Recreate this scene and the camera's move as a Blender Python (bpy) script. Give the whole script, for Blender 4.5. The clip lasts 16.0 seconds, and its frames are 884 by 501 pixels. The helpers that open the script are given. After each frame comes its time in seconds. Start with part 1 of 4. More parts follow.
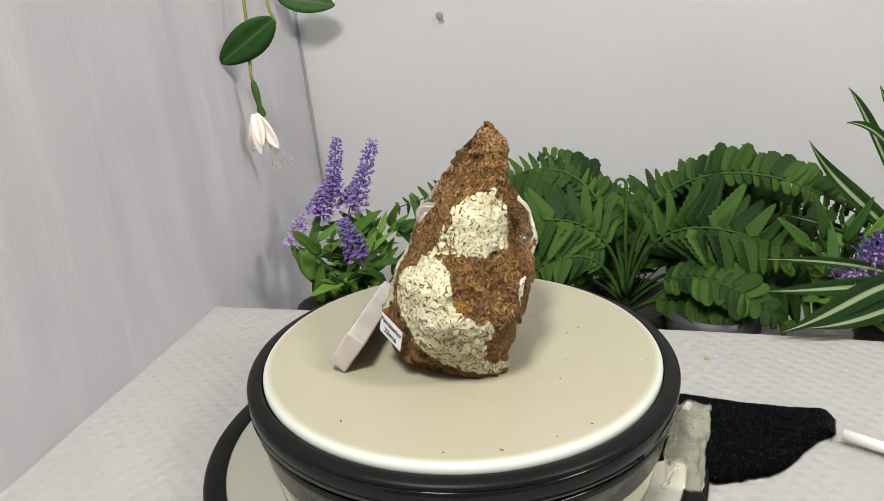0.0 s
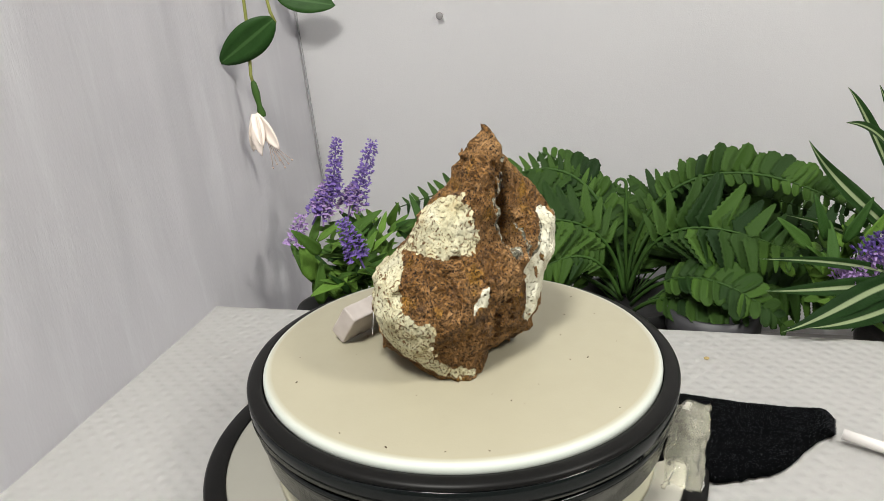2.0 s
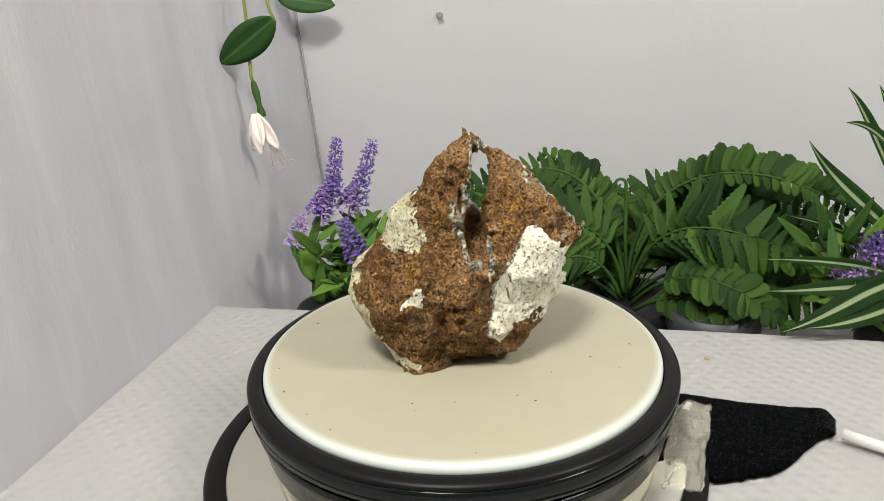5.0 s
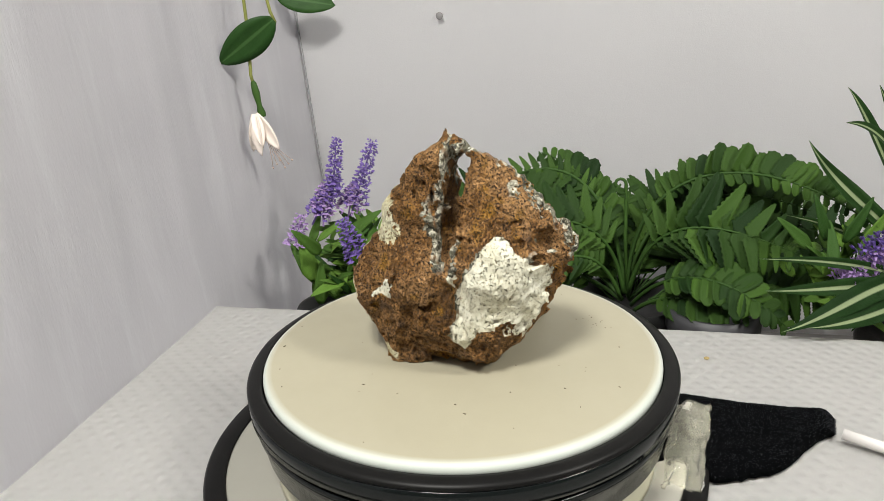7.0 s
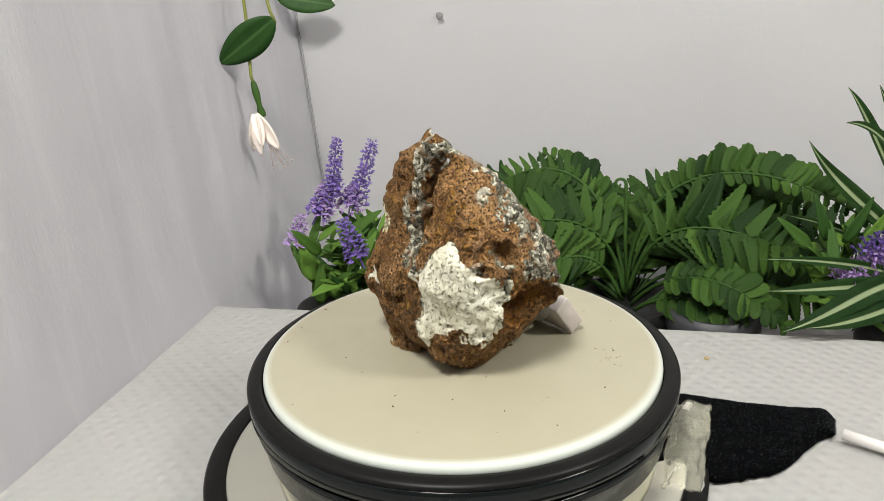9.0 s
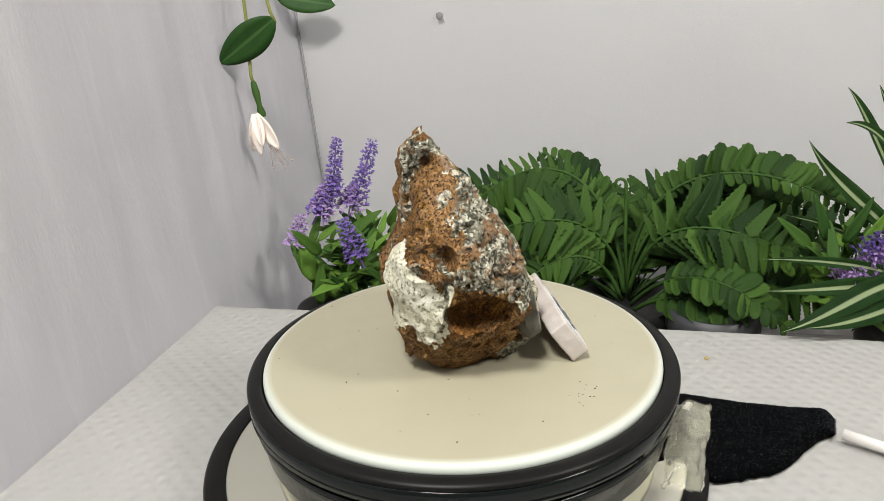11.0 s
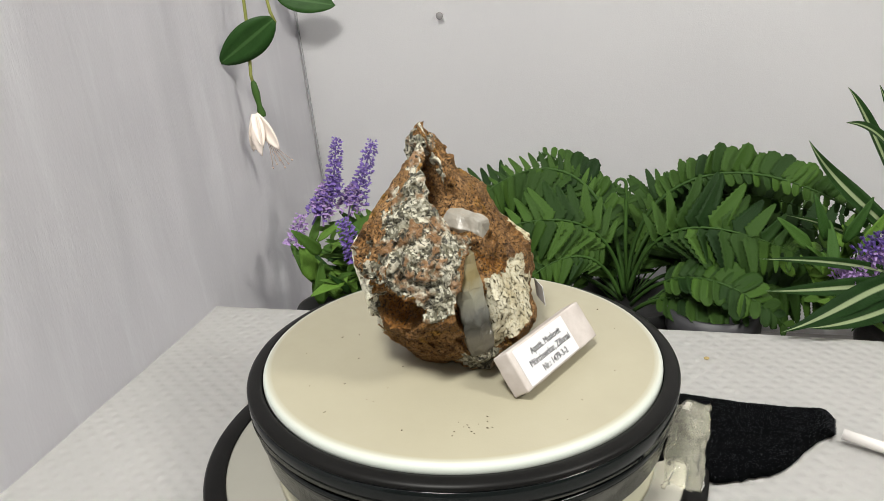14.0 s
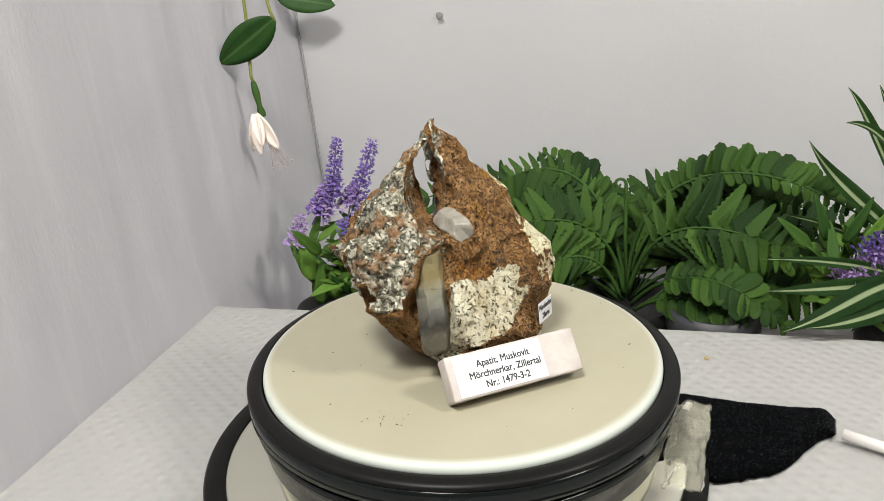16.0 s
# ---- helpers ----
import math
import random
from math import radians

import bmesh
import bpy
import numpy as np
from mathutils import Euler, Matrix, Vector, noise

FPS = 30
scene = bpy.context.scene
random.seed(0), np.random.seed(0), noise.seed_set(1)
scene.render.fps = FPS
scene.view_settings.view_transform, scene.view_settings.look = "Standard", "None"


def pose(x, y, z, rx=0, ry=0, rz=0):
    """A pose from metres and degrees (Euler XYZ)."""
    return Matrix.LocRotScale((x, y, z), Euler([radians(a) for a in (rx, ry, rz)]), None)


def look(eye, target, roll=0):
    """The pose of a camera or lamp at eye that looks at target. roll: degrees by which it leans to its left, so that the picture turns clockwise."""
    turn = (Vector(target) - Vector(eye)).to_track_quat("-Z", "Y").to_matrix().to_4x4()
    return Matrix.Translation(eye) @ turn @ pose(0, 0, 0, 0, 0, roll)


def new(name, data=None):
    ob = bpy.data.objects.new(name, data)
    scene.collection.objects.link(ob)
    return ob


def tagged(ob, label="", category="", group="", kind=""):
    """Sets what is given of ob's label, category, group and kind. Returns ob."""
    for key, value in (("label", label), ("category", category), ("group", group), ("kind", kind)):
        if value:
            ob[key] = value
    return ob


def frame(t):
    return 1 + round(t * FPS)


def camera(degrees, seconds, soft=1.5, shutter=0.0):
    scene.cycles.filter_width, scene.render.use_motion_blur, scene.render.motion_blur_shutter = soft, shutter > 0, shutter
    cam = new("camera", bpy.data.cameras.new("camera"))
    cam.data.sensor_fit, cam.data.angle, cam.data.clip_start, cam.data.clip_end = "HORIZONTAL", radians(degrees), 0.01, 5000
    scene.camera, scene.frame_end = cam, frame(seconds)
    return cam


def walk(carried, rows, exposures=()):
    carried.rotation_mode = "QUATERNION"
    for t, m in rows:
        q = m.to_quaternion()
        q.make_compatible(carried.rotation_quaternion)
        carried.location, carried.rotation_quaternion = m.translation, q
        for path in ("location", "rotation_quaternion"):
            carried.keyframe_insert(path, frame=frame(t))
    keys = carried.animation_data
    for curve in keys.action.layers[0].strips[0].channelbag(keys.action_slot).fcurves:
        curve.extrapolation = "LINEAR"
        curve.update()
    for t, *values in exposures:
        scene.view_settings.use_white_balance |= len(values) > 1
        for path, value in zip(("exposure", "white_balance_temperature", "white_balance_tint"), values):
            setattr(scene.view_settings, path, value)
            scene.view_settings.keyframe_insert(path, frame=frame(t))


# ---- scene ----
# ---- camera ----
cam = camera(60.9, 16.0, soft=0.7)
EYE = (0.0, -0.3458, 0.1797)
STAND = look(EYE, (-0.02008, 0.59230, -0.16605), -2.753)
walk(cam, [(0.0, STAND), (16.0, STAND)])

# ---- light: a dim room and two soft lamps over the table ----
world = bpy.data.worlds.new("room_light")
scene.world = world
world.use_nodes = True
world.node_tree.nodes["Background"].inputs[0].default_value = (0.96, 0.97, 0.97, 1)
world.node_tree.nodes["Background"].inputs[1].default_value = 0.38
scene.view_settings.exposure = 0.0


def soft_lamp(name, eye, target, size, watts, colour):
    data = bpy.data.lights.new(name, "AREA")
    data.shape, data.size, data.energy, data.color = "DISK", size, watts, colour
    new(name, data).matrix_world = look(eye, target)


soft_lamp("lamp_right", (0.72, -0.40, 0.80), (0.05, 0.20, 0.02), 0.20, 8.2, (0.99, 0.97, 0.90))
soft_lamp("lamp_left", (-0.17, -0.48, 0.88), (0.0, 0.15, 0.02), 0.20, 11.9, (0.99, 0.975, 0.92))

# ---- materials ----
MATS = {}


class Mat:
    """A node material with short calls for its nodes."""

    def __init__(self, name, rough=0.5, metal=0.0, spec=0.5):
        self.m = bpy.data.materials.new(name)
        self.m.use_nodes = True
        self.nt = self.m.node_tree
        self.b = self.nt.nodes["Principled BSDF"]
        self.b.inputs["Roughness"].default_value = rough
        self.b.inputs["Metallic"].default_value = metal
        self.b.inputs["Specular IOR Level"].default_value = spec
        self.tc = self.nt.nodes.new("ShaderNodeTexCoord").outputs["Object"]
        MATS[name] = self.m

    def node(self, kind, **ins):
        n = self.nt.nodes.new(kind)
        for k, v in ins.items():
            self.put(n.inputs[k.replace("_", " ")], v)
        return n

    def put(self, socket, v):
        if isinstance(v, bpy.types.NodeSocket):
            self.nt.links.new(v, socket)
        else:
            socket.default_value = v

    def noise(self, scale, detail=4.0, rough=0.55, vec=None, dist=0.0):
        return self.node("ShaderNodeTexNoise", Vector=vec or self.tc, Scale=scale, Detail=detail, Roughness=rough, Distortion=dist).outputs["Fac"]

    def cells(self, scale, feature="F1", out="Distance", vec=None):
        n = self.node("ShaderNodeTexVoronoi", Vector=vec or self.tc, Scale=scale)
        n.feature = feature
        return n.outputs[out]

    def stretched(self, sx, sy, sz, rot=(0, 0, 0)):
        n = self.node("ShaderNodeMapping", Vector=self.tc)
        n.inputs["Scale"].default_value = (sx, sy, sz)
        n.inputs["Rotation"].default_value = rot
        return n.outputs[0]

    def ramp(self, fac, *stops):
        n = self.node("ShaderNodeValToRGB", Fac=fac)
        e = n.color_ramp.elements
        while len(e) < len(stops):
            e.new(0.5)
        for i, (p, c) in enumerate(stops):
            e[i].position = p
            e[i].color = (*c, 1) if isinstance(c, tuple) else (c, c, c, 1)
        return n.outputs[0]

    def mix(self, fac, a, b, kind="MIX"):
        n = self.nt.nodes.new("ShaderNodeMix")
        n.data_type, n.blend_type = "RGBA", kind
        self.put(n.inputs[0], fac)
        for i, v in ((6, a), (7, b)):
            self.put(n.inputs[i], (*v, 1) if isinstance(v, tuple) else v)
        return n.outputs[2]

    def maths(self, op, a, b=0.0):
        n = self.nt.nodes.new("ShaderNodeMath")
        n.operation = op
        self.put(n.inputs[0], a)
        self.put(n.inputs[1], b)
        return n.outputs[0]

    def attr(self, name):
        n = self.nt.nodes.new("ShaderNodeAttribute")
        n.attribute_name = name
        return n.outputs["Fac"]

    def rand(self):
        return self.nt.nodes.new("ShaderNodeObjectInfo").outputs["Random"]

    def colour(self, c):
        self.put(self.b.inputs["Base Color"], (*c, 1) if isinstance(c, tuple) else c)
        return self

    def rough(self, r):
        self.put(self.b.inputs["Roughness"], r)
        return self

    def bump(self, height, dist, strength=1.0):
        n = self.node("ShaderNodeBump", Height=height, Distance=dist, Strength=strength)
        prev = self.b.inputs["Normal"]
        if prev.is_linked:
            self.nt.links.new(prev.links[0].from_socket, n.inputs["Normal"])
        self.nt.links.new(n.outputs[0], prev)
        return self


def plain(name, c, rough=0.5, vary=0.12, scale=60, bump=0.0, metal=0.0, spec=0.5):
    m = Mat(name, rough, metal, spec)
    dark = tuple(v * (1 - vary) for v in c)
    m.colour(m.mix(m.noise(scale), dark, c))
    if bump:
        m.bump(m.noise(scale * 8, 3), bump)
    return m


# white cloth of the backdrop: drawn threads and a soft uneven tone
m = Mat("wall_cloth", 0.9, spec=0.2)
streak = m.ramp(m.noise(44, 6, 0.65, vec=m.stretched(1, 1, 0.14, (0.12, 0, 0)), dist=0.6), (0.50, 0.0), (0.70, 0.4))
m.colour(m.mix(streak, m.mix(m.noise(9, 5), (0.74, 0.725, 0.755), (0.82, 0.805, 0.83)), (0.90, 0.90, 0.92)))
m.bump(m.noise(700, 2, vec=m.stretched(1, 1, 0.25)), 0.0005, 0.3)
m.bump(m.noise(60, 4, vec=m.stretched(1, 1, 0.12)), 0.0010, 0.22)
m = Mat("back_cloth", 0.9, spec=0.2)
m.colour(m.mix(m.noise(7, 5), (0.80, 0.79, 0.80), (0.85, 0.84, 0.845)))
m.bump(m.noise(900, 2), 0.0004, 0.5)
m.bump(m.noise(14, 4), 0.004, 0.4)
# quilted table cloth with a fine diamond emboss
m = Mat("table_cloth", 0.85, spec=0.2)
m.colour(m.mix(m.noise(12, 6), (0.66, 0.65, 0.63), (0.75, 0.74, 0.72)))
w1 = m.node("ShaderNodeTexWave", Vector=m.stretched(1, 1, 1, (0, 0, 0.6)), Scale=38, Distortion=0.8, Detail=1.0).outputs["Fac"]
w2 = m.node("ShaderNodeTexWave", Vector=m.stretched(1, 1, 1, (0, 0, -0.9)), Scale=38, Distortion=0.8, Detail=1.0).outputs["Fac"]
m.bump(m.maths("MULTIPLY", w1, w2), 0.0014, 0.5)
m.bump(m.noise(500, 2), 0.0004, 0.4)

plain("shelf_board", (0.25, 0.23, 0.21), 0.7)
plain("room_paint", (0.55, 0.53, 0.50), 0.9, scale=3)
plain("room_floor", (0.22, 0.17, 0.13), 0.6, scale=5)
# grey of the cord that stands in for shade in the walls' corner
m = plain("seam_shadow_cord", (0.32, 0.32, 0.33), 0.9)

# cream turntable plate with a lip that turns paler towards the edge
m = Mat("plate_plastic", 0.42, spec=0.35)
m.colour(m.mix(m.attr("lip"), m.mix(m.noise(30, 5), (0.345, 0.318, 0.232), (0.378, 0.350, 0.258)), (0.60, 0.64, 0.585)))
m.bump(m.noise(900, 2), 0.00008, 0.4)
m.rough(m.ramp(m.noise(50, 6), (0.3, 0.38), (0.7, 0.55)))
m = Mat("black_gloss", 0.16, spec=0.28)
m.colour(m.mix(m.noise(80, 4), (0.004, 0.006, 0.006), (0.007, 0.009, 0.009)))
m.rough(m.ramp(m.noise(140, 6), (0.35, 0.10), (0.7, 0.22)))
m = Mat("black_satin", 0.38, spec=0.11)
m.colour(m.mix(m.noise(90, 4), (0.005, 0.005, 0.005), (0.010, 0.0095, 0.009)))
plain("base_white", (0.33, 0.32, 0.275), 0.45, 0.06)
plain("base_cream", (0.56, 0.54, 0.40), 0.35, 0.06)

# brown iron crust: worm-eaten pores, ochre and dark stains
def crust(name, tan, rust, ochre, dark):
    m = Mat(name, 0.7, spec=0.25)
    big = m.noise(46, 5, 0.6)
    fine = m.noise(1000, 4, 0.7, dist=0.5)
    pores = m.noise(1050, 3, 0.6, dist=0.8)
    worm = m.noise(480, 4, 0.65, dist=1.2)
    tone = m.ramp(big, (0.32, dark), (0.44, rust), (0.55, tan), (0.70, tuple(v * 1.12 for v in tan)))
    tone = m.mix(m.ramp(m.noise(30, 4), (0.50, 0.0), (0.60, 0.75)), tone, rust)
    tone = m.mix(m.ramp(m.noise(80, 5), (0.57, 0.0), (0.66, 0.85)), tone, ochre)
    tone = m.mix(m.ramp(m.noise(62, 5), (0.60, 0.0), (0.70, 0.7)), tone, (0.085, 0.055, 0.042))
    tone = m.mix(m.ramp(fine, (0.54, 0.0), (0.68, 0.6)), tone, (0.60, 0.39, 0.22))
    # pit darkness put into the colour, on the noise that the bump sinks
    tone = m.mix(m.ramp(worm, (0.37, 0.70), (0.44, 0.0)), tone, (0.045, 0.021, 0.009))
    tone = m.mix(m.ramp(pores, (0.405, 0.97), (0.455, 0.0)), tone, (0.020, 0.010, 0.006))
    m.colour(tone)
    m.rough(m.ramp(big, (0.3, 0.45), (0.7, 0.72)))
    m.bump(m.ramp(pores, (0.34, 0.0), (0.50, 1.0)), 0.0018, 1.0)
    m.bump(m.ramp(worm, (0.32, 0.0), (0.52, 1.0)), 0.0022, 1.0)
    m.bump(fine, 0.0006, 0.7)


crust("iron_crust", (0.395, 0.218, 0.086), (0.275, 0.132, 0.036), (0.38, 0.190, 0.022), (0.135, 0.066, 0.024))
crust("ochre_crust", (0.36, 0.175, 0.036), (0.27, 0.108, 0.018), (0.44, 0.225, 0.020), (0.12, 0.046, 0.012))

# chalky white feldspar with brown needle flecks
m = Mat("feldspar_flecked", 0.8, spec=0.3)
tone = m.ramp(m.noise(90, 6), (0.3, (0.52, 0.46, 0.27)), (0.5, (0.71, 0.67, 0.45)), (0.7, (0.75, 0.72, 0.54)))
fleck = m.noise(250, 2, 0.5, dist=3.0)
needle = m.noise(540, 2, 0.5, dist=4.0)
tone = m.mix(m.ramp(needle, (0.345, 0.80), (0.39, 0.0)), tone, (0.36, 0.22, 0.085))
tone = m.mix(m.ramp(fleck, (0.375, 0.92), (0.405, 0.0)), tone, (0.21, 0.105, 0.038))
tone = m.mix(m.ramp(m.noise(55, 4), (0.56, 0.0), (0.68, 0.45)), tone, (0.50, 0.33, 0.12))
m.colour(tone)
m.bump(m.ramp(fleck, (0.34, 0.0), (0.46, 1.0)), 0.0022, 1.0)
m.bump(needle, 0.0012, 0.8)
m.bump(m.noise(1500, 3), 0.0004, 0.6)
m = Mat("feldspar_chalk", 0.85, spec=0.25)
tone = m.ramp(m.noise(70, 6), (0.3, (0.58, 0.55, 0.41)), (0.52, (0.74, 0.72, 0.58)), (0.75, (0.78, 0.77, 0.66)))
speck = m.noise(620, 2, 0.5, dist=1.0)
fine = m.noise(1200, 2, 0.5, dist=0.8)
tone = m.mix(m.ramp(m.noise(38, 4), (0.60, 0.0), (0.74, 0.45)), tone, (0.48, 0.37, 0.19))
tone = m.mix(m.ramp(fine, (0.36, 0.6), (0.42, 0.0)), tone, (0.36, 0.30, 0.17))
tone = m.mix(m.ramp(speck, (0.315, 0.9), (0.355, 0.0)), tone, (0.15, 0.125, 0.065))
m.colour(tone)
m.bump(m.ramp(speck, (0.30, 0.0), (0.42, 1.0)), 0.0016, 1.0)
m.bump(fine, 0.0007, 0.8)
m = Mat("feldspar_cream", 0.85, spec=0.25)
tone = m.ramp(m.noise(80, 6), (0.3, (0.38, 0.33, 0.21)), (0.52, (0.54, 0.50, 0.37)), (0.75, (0.62, 0.59, 0.46)))
speck = m.noise(420, 3, 0.55, dist=1.2)
fine = m.noise(1100, 2, 0.5, dist=0.8)
tone = m.mix(m.ramp(fine, (0.37, 0.7), (0.43, 0.0)), tone, (0.30, 0.24, 0.12))
tone = m.mix(m.ramp(speck, (0.37, 0.95), (0.42, 0.0)), tone, (0.075, 0.058, 0.026))
m.colour(tone)
m.bump(m.ramp(speck, (0.32, 0.0), (0.46, 1.0)), 0.0020, 1.0)
m.bump(fine, 0.0008, 0.8)
# sparkling mica: grey, white and brown grains with dark hollows
m = Mat("mica_crust", 0.45, spec=0.6)
v = m.node("ShaderNodeTexVoronoi", Vector=m.tc, Scale=780)
tone = m.ramp(v.outputs["Color"], (0.15, (0.055, 0.050, 0.030)), (0.42, (0.145, 0.135, 0.085)), (0.64, (0.27, 0.26, 0.20)), (0.88, (0.62, 0.60, 0.48)))
tone = m.mix(m.ramp(m.noise(110, 5, 0.65), (0.54, 0.0), (0.60, 0.85)), tone, (0.60, 0.56, 0.44))
tone = m.mix(m.ramp(m.noise(75, 4), (0.53, 0.0), (0.60, 0.9)), tone, (0.20, 0.095, 0.030))
tone = m.mix(m.ramp(m.noise(300, 3, dist=1.4), (0.40, 0.97), (0.45, 0.0)), tone, (0.026, 0.024, 0.015))
m.colour(tone)
m.rough(m.ramp(v.outputs["Color"], (0.3, 0.7), (0.8, 0.18)))
m.bump(v.outputs["Color"], 0.0016, 1.0)
m.bump(m.noise(300, 4, dist=1.4), 0.0024, 0.9)


def crystal(name, c, clear, rough):
    m = Mat(name, rough, spec=0.5)
    m.colour(m.mix(m.noise(120, 5, dist=0.8), c, tuple(min(1, v * 1.7) for v in c)))
    m.b.inputs["Transmission Weight"].default_value = clear
    m.b.inputs["IOR"].default_value = 1.5
    m.bump(m.noise(260, 4), 0.0006, 0.5)
    m.bump(m.noise(2200, 2), 0.0001, 0.6)
    return m


crystal("apatite", (0.30, 0.28, 0.24), 0.30, 0.30)
m = crystal("smoky_quartz", (0.22, 0.21, 0.18), 0.35, 0.30)
depth = m.node("ShaderNodeSeparateXYZ", Vector=m.tc).outputs[2]
zones = m.ramp(m.maths("ADD", m.maths("MULTIPLY", depth, 18.0), m.maths("MULTIPLY", m.noise(110, 4, dist=1.0), 0.22)),
               (0.10, (0.24, 0.20, 0.11)), (0.30, (0.30, 0.24, 0.11)), (0.42, (0.34, 0.33, 0.25)), (0.60, (0.17, 0.17, 0.15)), (0.70, (0.05, 0.048, 0.038)), (0.80, (0.13, 0.118, 0.085)), (1.0, (0.085, 0.072, 0.048)))
m.colour(zones)

m = Mat("paper", 0.5, spec=0.4)
m.colour(m.mix(m.noise(200, 4), (0.66, 0.66, 0.675), (0.70, 0.70, 0.715)))
plain("ink", (0.012, 0.012, 0.014), 0.5, 0.1)
m = Mat("chalk_block", 0.5, spec=0.4)
m.colour(m.mix(m.ramp(m.noise(60, 6), (0.35, 0.0), (0.7, 1.0)), (0.45, 0.40, 0.37), (0.57, 0.52, 0.49)))
m.bump(m.noise(300, 5), 0.0004, 0.6)
m.bump(m.noise(60, 3), 0.0008, 0.5)
plain("crumb", (0.10, 0.07, 0.04), 0.8)


# ---- building helpers ----
def finish(name, bm, material, smooth=True):
    me = bpy.data.meshes.new(name)
    bm.to_mesh(me)
    bm.free()
    me.materials.append(MATS[material])
    if smooth:
        me.polygons.foreach_set("use_smooth", [True] * len(me.polygons))
    return me


def thing(name, bm, material, label, category, m=None, group="", kind="", smooth=True):
    ob = new(name, finish(name, bm, material, smooth))
    if m is not None:
        ob.matrix_world = m
    return tagged(ob, label, category, group, kind)


def hub(name, label, category, m=None, group="", kind=""):
    ob = new(name)
    if m is not None:
        ob.matrix_world = m
    return tagged(ob, label, category, group, kind)


def part(name, bm, material, parent, label="", smooth=True, m=None):
    ob = new(name, finish(name, bm, material, smooth) if isinstance(bm, bmesh.types.BMesh) else bm)
    ob.parent = parent
    if m is not None:
        ob.matrix_local = m
    return tagged(ob, label)


def lathe(profile, steps=128):
    bm = bmesh.new()
    rings = []
    for r, z in profile:
        if r < 1e-6:
            rings.append([bm.verts.new((0, 0, z))])
        else:
            rings.append([bm.verts.new((r * math.cos(2 * math.pi * i / steps), r * math.sin(2 * math.pi * i / steps), z)) for i in range(steps)])
    for a, b in zip(rings, rings[1:]):
        for i in range(steps):
            j = (i + 1) % steps
            if len(a) == 1 and len(b) == 1:
                continue
            if len(a) == 1:
                bm.faces.new((a[0], b[i], b[j]))
            elif len(b) == 1:
                bm.faces.new((a[i], b[0], a[j]))
            else:
                bm.faces.new((a[i], b[i], b[j], a[j]))
    bmesh.ops.recalc_face_normals(bm, faces=bm.faces)
    return bm


def box(sx, sy, sz, at=(0, 0, 0), bevel=0.0, segs=2):
    bm = bmesh.new()
    bmesh.ops.create_cube(bm, size=1.0, matrix=Matrix.Translation(at) @ Matrix.Diagonal((sx, sy, sz, 1)))
    if bevel:
        bmesh.ops.bevel(bm, geom=list(bm.edges), offset=bevel, segments=segs, profile=0.5, affect="EDGES")
    return bm


def tube(bm, pts, radii, sides=6):
    """A round strand along pts."""
    pts = [Vector(p) for p in pts]
    rings = []
    for i, p in enumerate(pts):
        d = (pts[min(i + 1, len(pts) - 1)] - pts[max(i - 1, 0)]).normalized()
        a = d.orthogonal().normalized() if i == 0 else (side - d * side.dot(d)).normalized()
        side = a
        b = d.cross(a)
        r = radii[i] if isinstance(radii, (list, tuple)) else radii
        rings.append([bm.verts.new(p + r * (a * math.cos(2 * math.pi * k / sides) + b * math.sin(2 * math.pi * k / sides))) for k in range(sides)])
    for u, v in zip(rings, rings[1:]):
        for k in range(sides):
            bm.faces.new((u[k], u[(k + 1) % sides], v[(k + 1) % sides], v[k]))
    bm.faces.new(rings[0][::-1])
    bm.faces.new(rings[-1])
    return bm


def bez(c, t):
    a, b, d, e = (Vector(p) for p in c)
    s = 1 - t
    return a * s ** 3 + b * 3 * s * s * t + d * 3 * s * t * t + e * t ** 3


# ---- the backdrop: table board and two cloth walls, a box turned by 12 degrees ----
TABLE_Z = -0.062
TURN = pose(0, 0, 0, 0, 0, -12.0)
BOX = Matrix.Translation((-0.193, 0.211, TABLE_Z)) @ TURN  # its x runs along the table's back edge


def sheet(nx, ny, fn, thick, flip=False):
    """A cloth surface from fn(u, v), given a thickness."""
    bm = bmesh.new()
    g = [[bm.verts.new(fn(i / nx, j / ny)) for j in range(ny + 1)] for i in range(nx + 1)]
    for i in range(nx):
        for j in range(ny):
            q = (g[i][j], g[i + 1][j], g[i + 1][j + 1], g[i][j + 1])
            bm.faces.new(q[::-1] if flip else q)
    bmesh.ops.solidify(bm, geom=list(bm.faces), thickness=thick)
    return bm


def table_fn(u, v):
    x, y = -0.10 + 1.0 * u, -0.62 + 0.62 * v
    z = 0.0012 * noise.noise((x * 9, y * 9, 3.0)) - 0.0006
    drop = max(0.0, (y + 0.008) / 0.008)
    wavy = 0.002 * noise.noise((x * 14, 0, 7.0))
    return (x, y + wavy * v, z - 0.004 * drop * drop)


thing("table", sheet(90, 90, table_fn, 0.012), "table_cloth", "table board covered with quilted off-white cloth", "table", BOX, kind="structure")


def left_fn(u, v):
    y, z = -0.75 + 1.045 * u, -0.12 + 0.85 * v
    # the cloth hangs in shallow folds and swells out over the table
    fold = 0.0036 * noise.noise((y * 13, z * 1.4, 1.0)) + 0.0016 * noise.noise((y * 38, z * 3.0, 5.0))
    k = min(1.0, max(0.0, (0.02 - y) / 0.20))
    return (-0.003 + fold * min(1, max(0.15, z / 0.06)) + 0.004 * k - 0.066 * (z - 0.034) * (1 - 0.5 * k), y, z)


thing("wall_left", sheet(150, 60, left_fn, 0.006, True), "wall_cloth", "hanging white cloth wall with faint vertical folds", "wall", BOX, kind="structure")


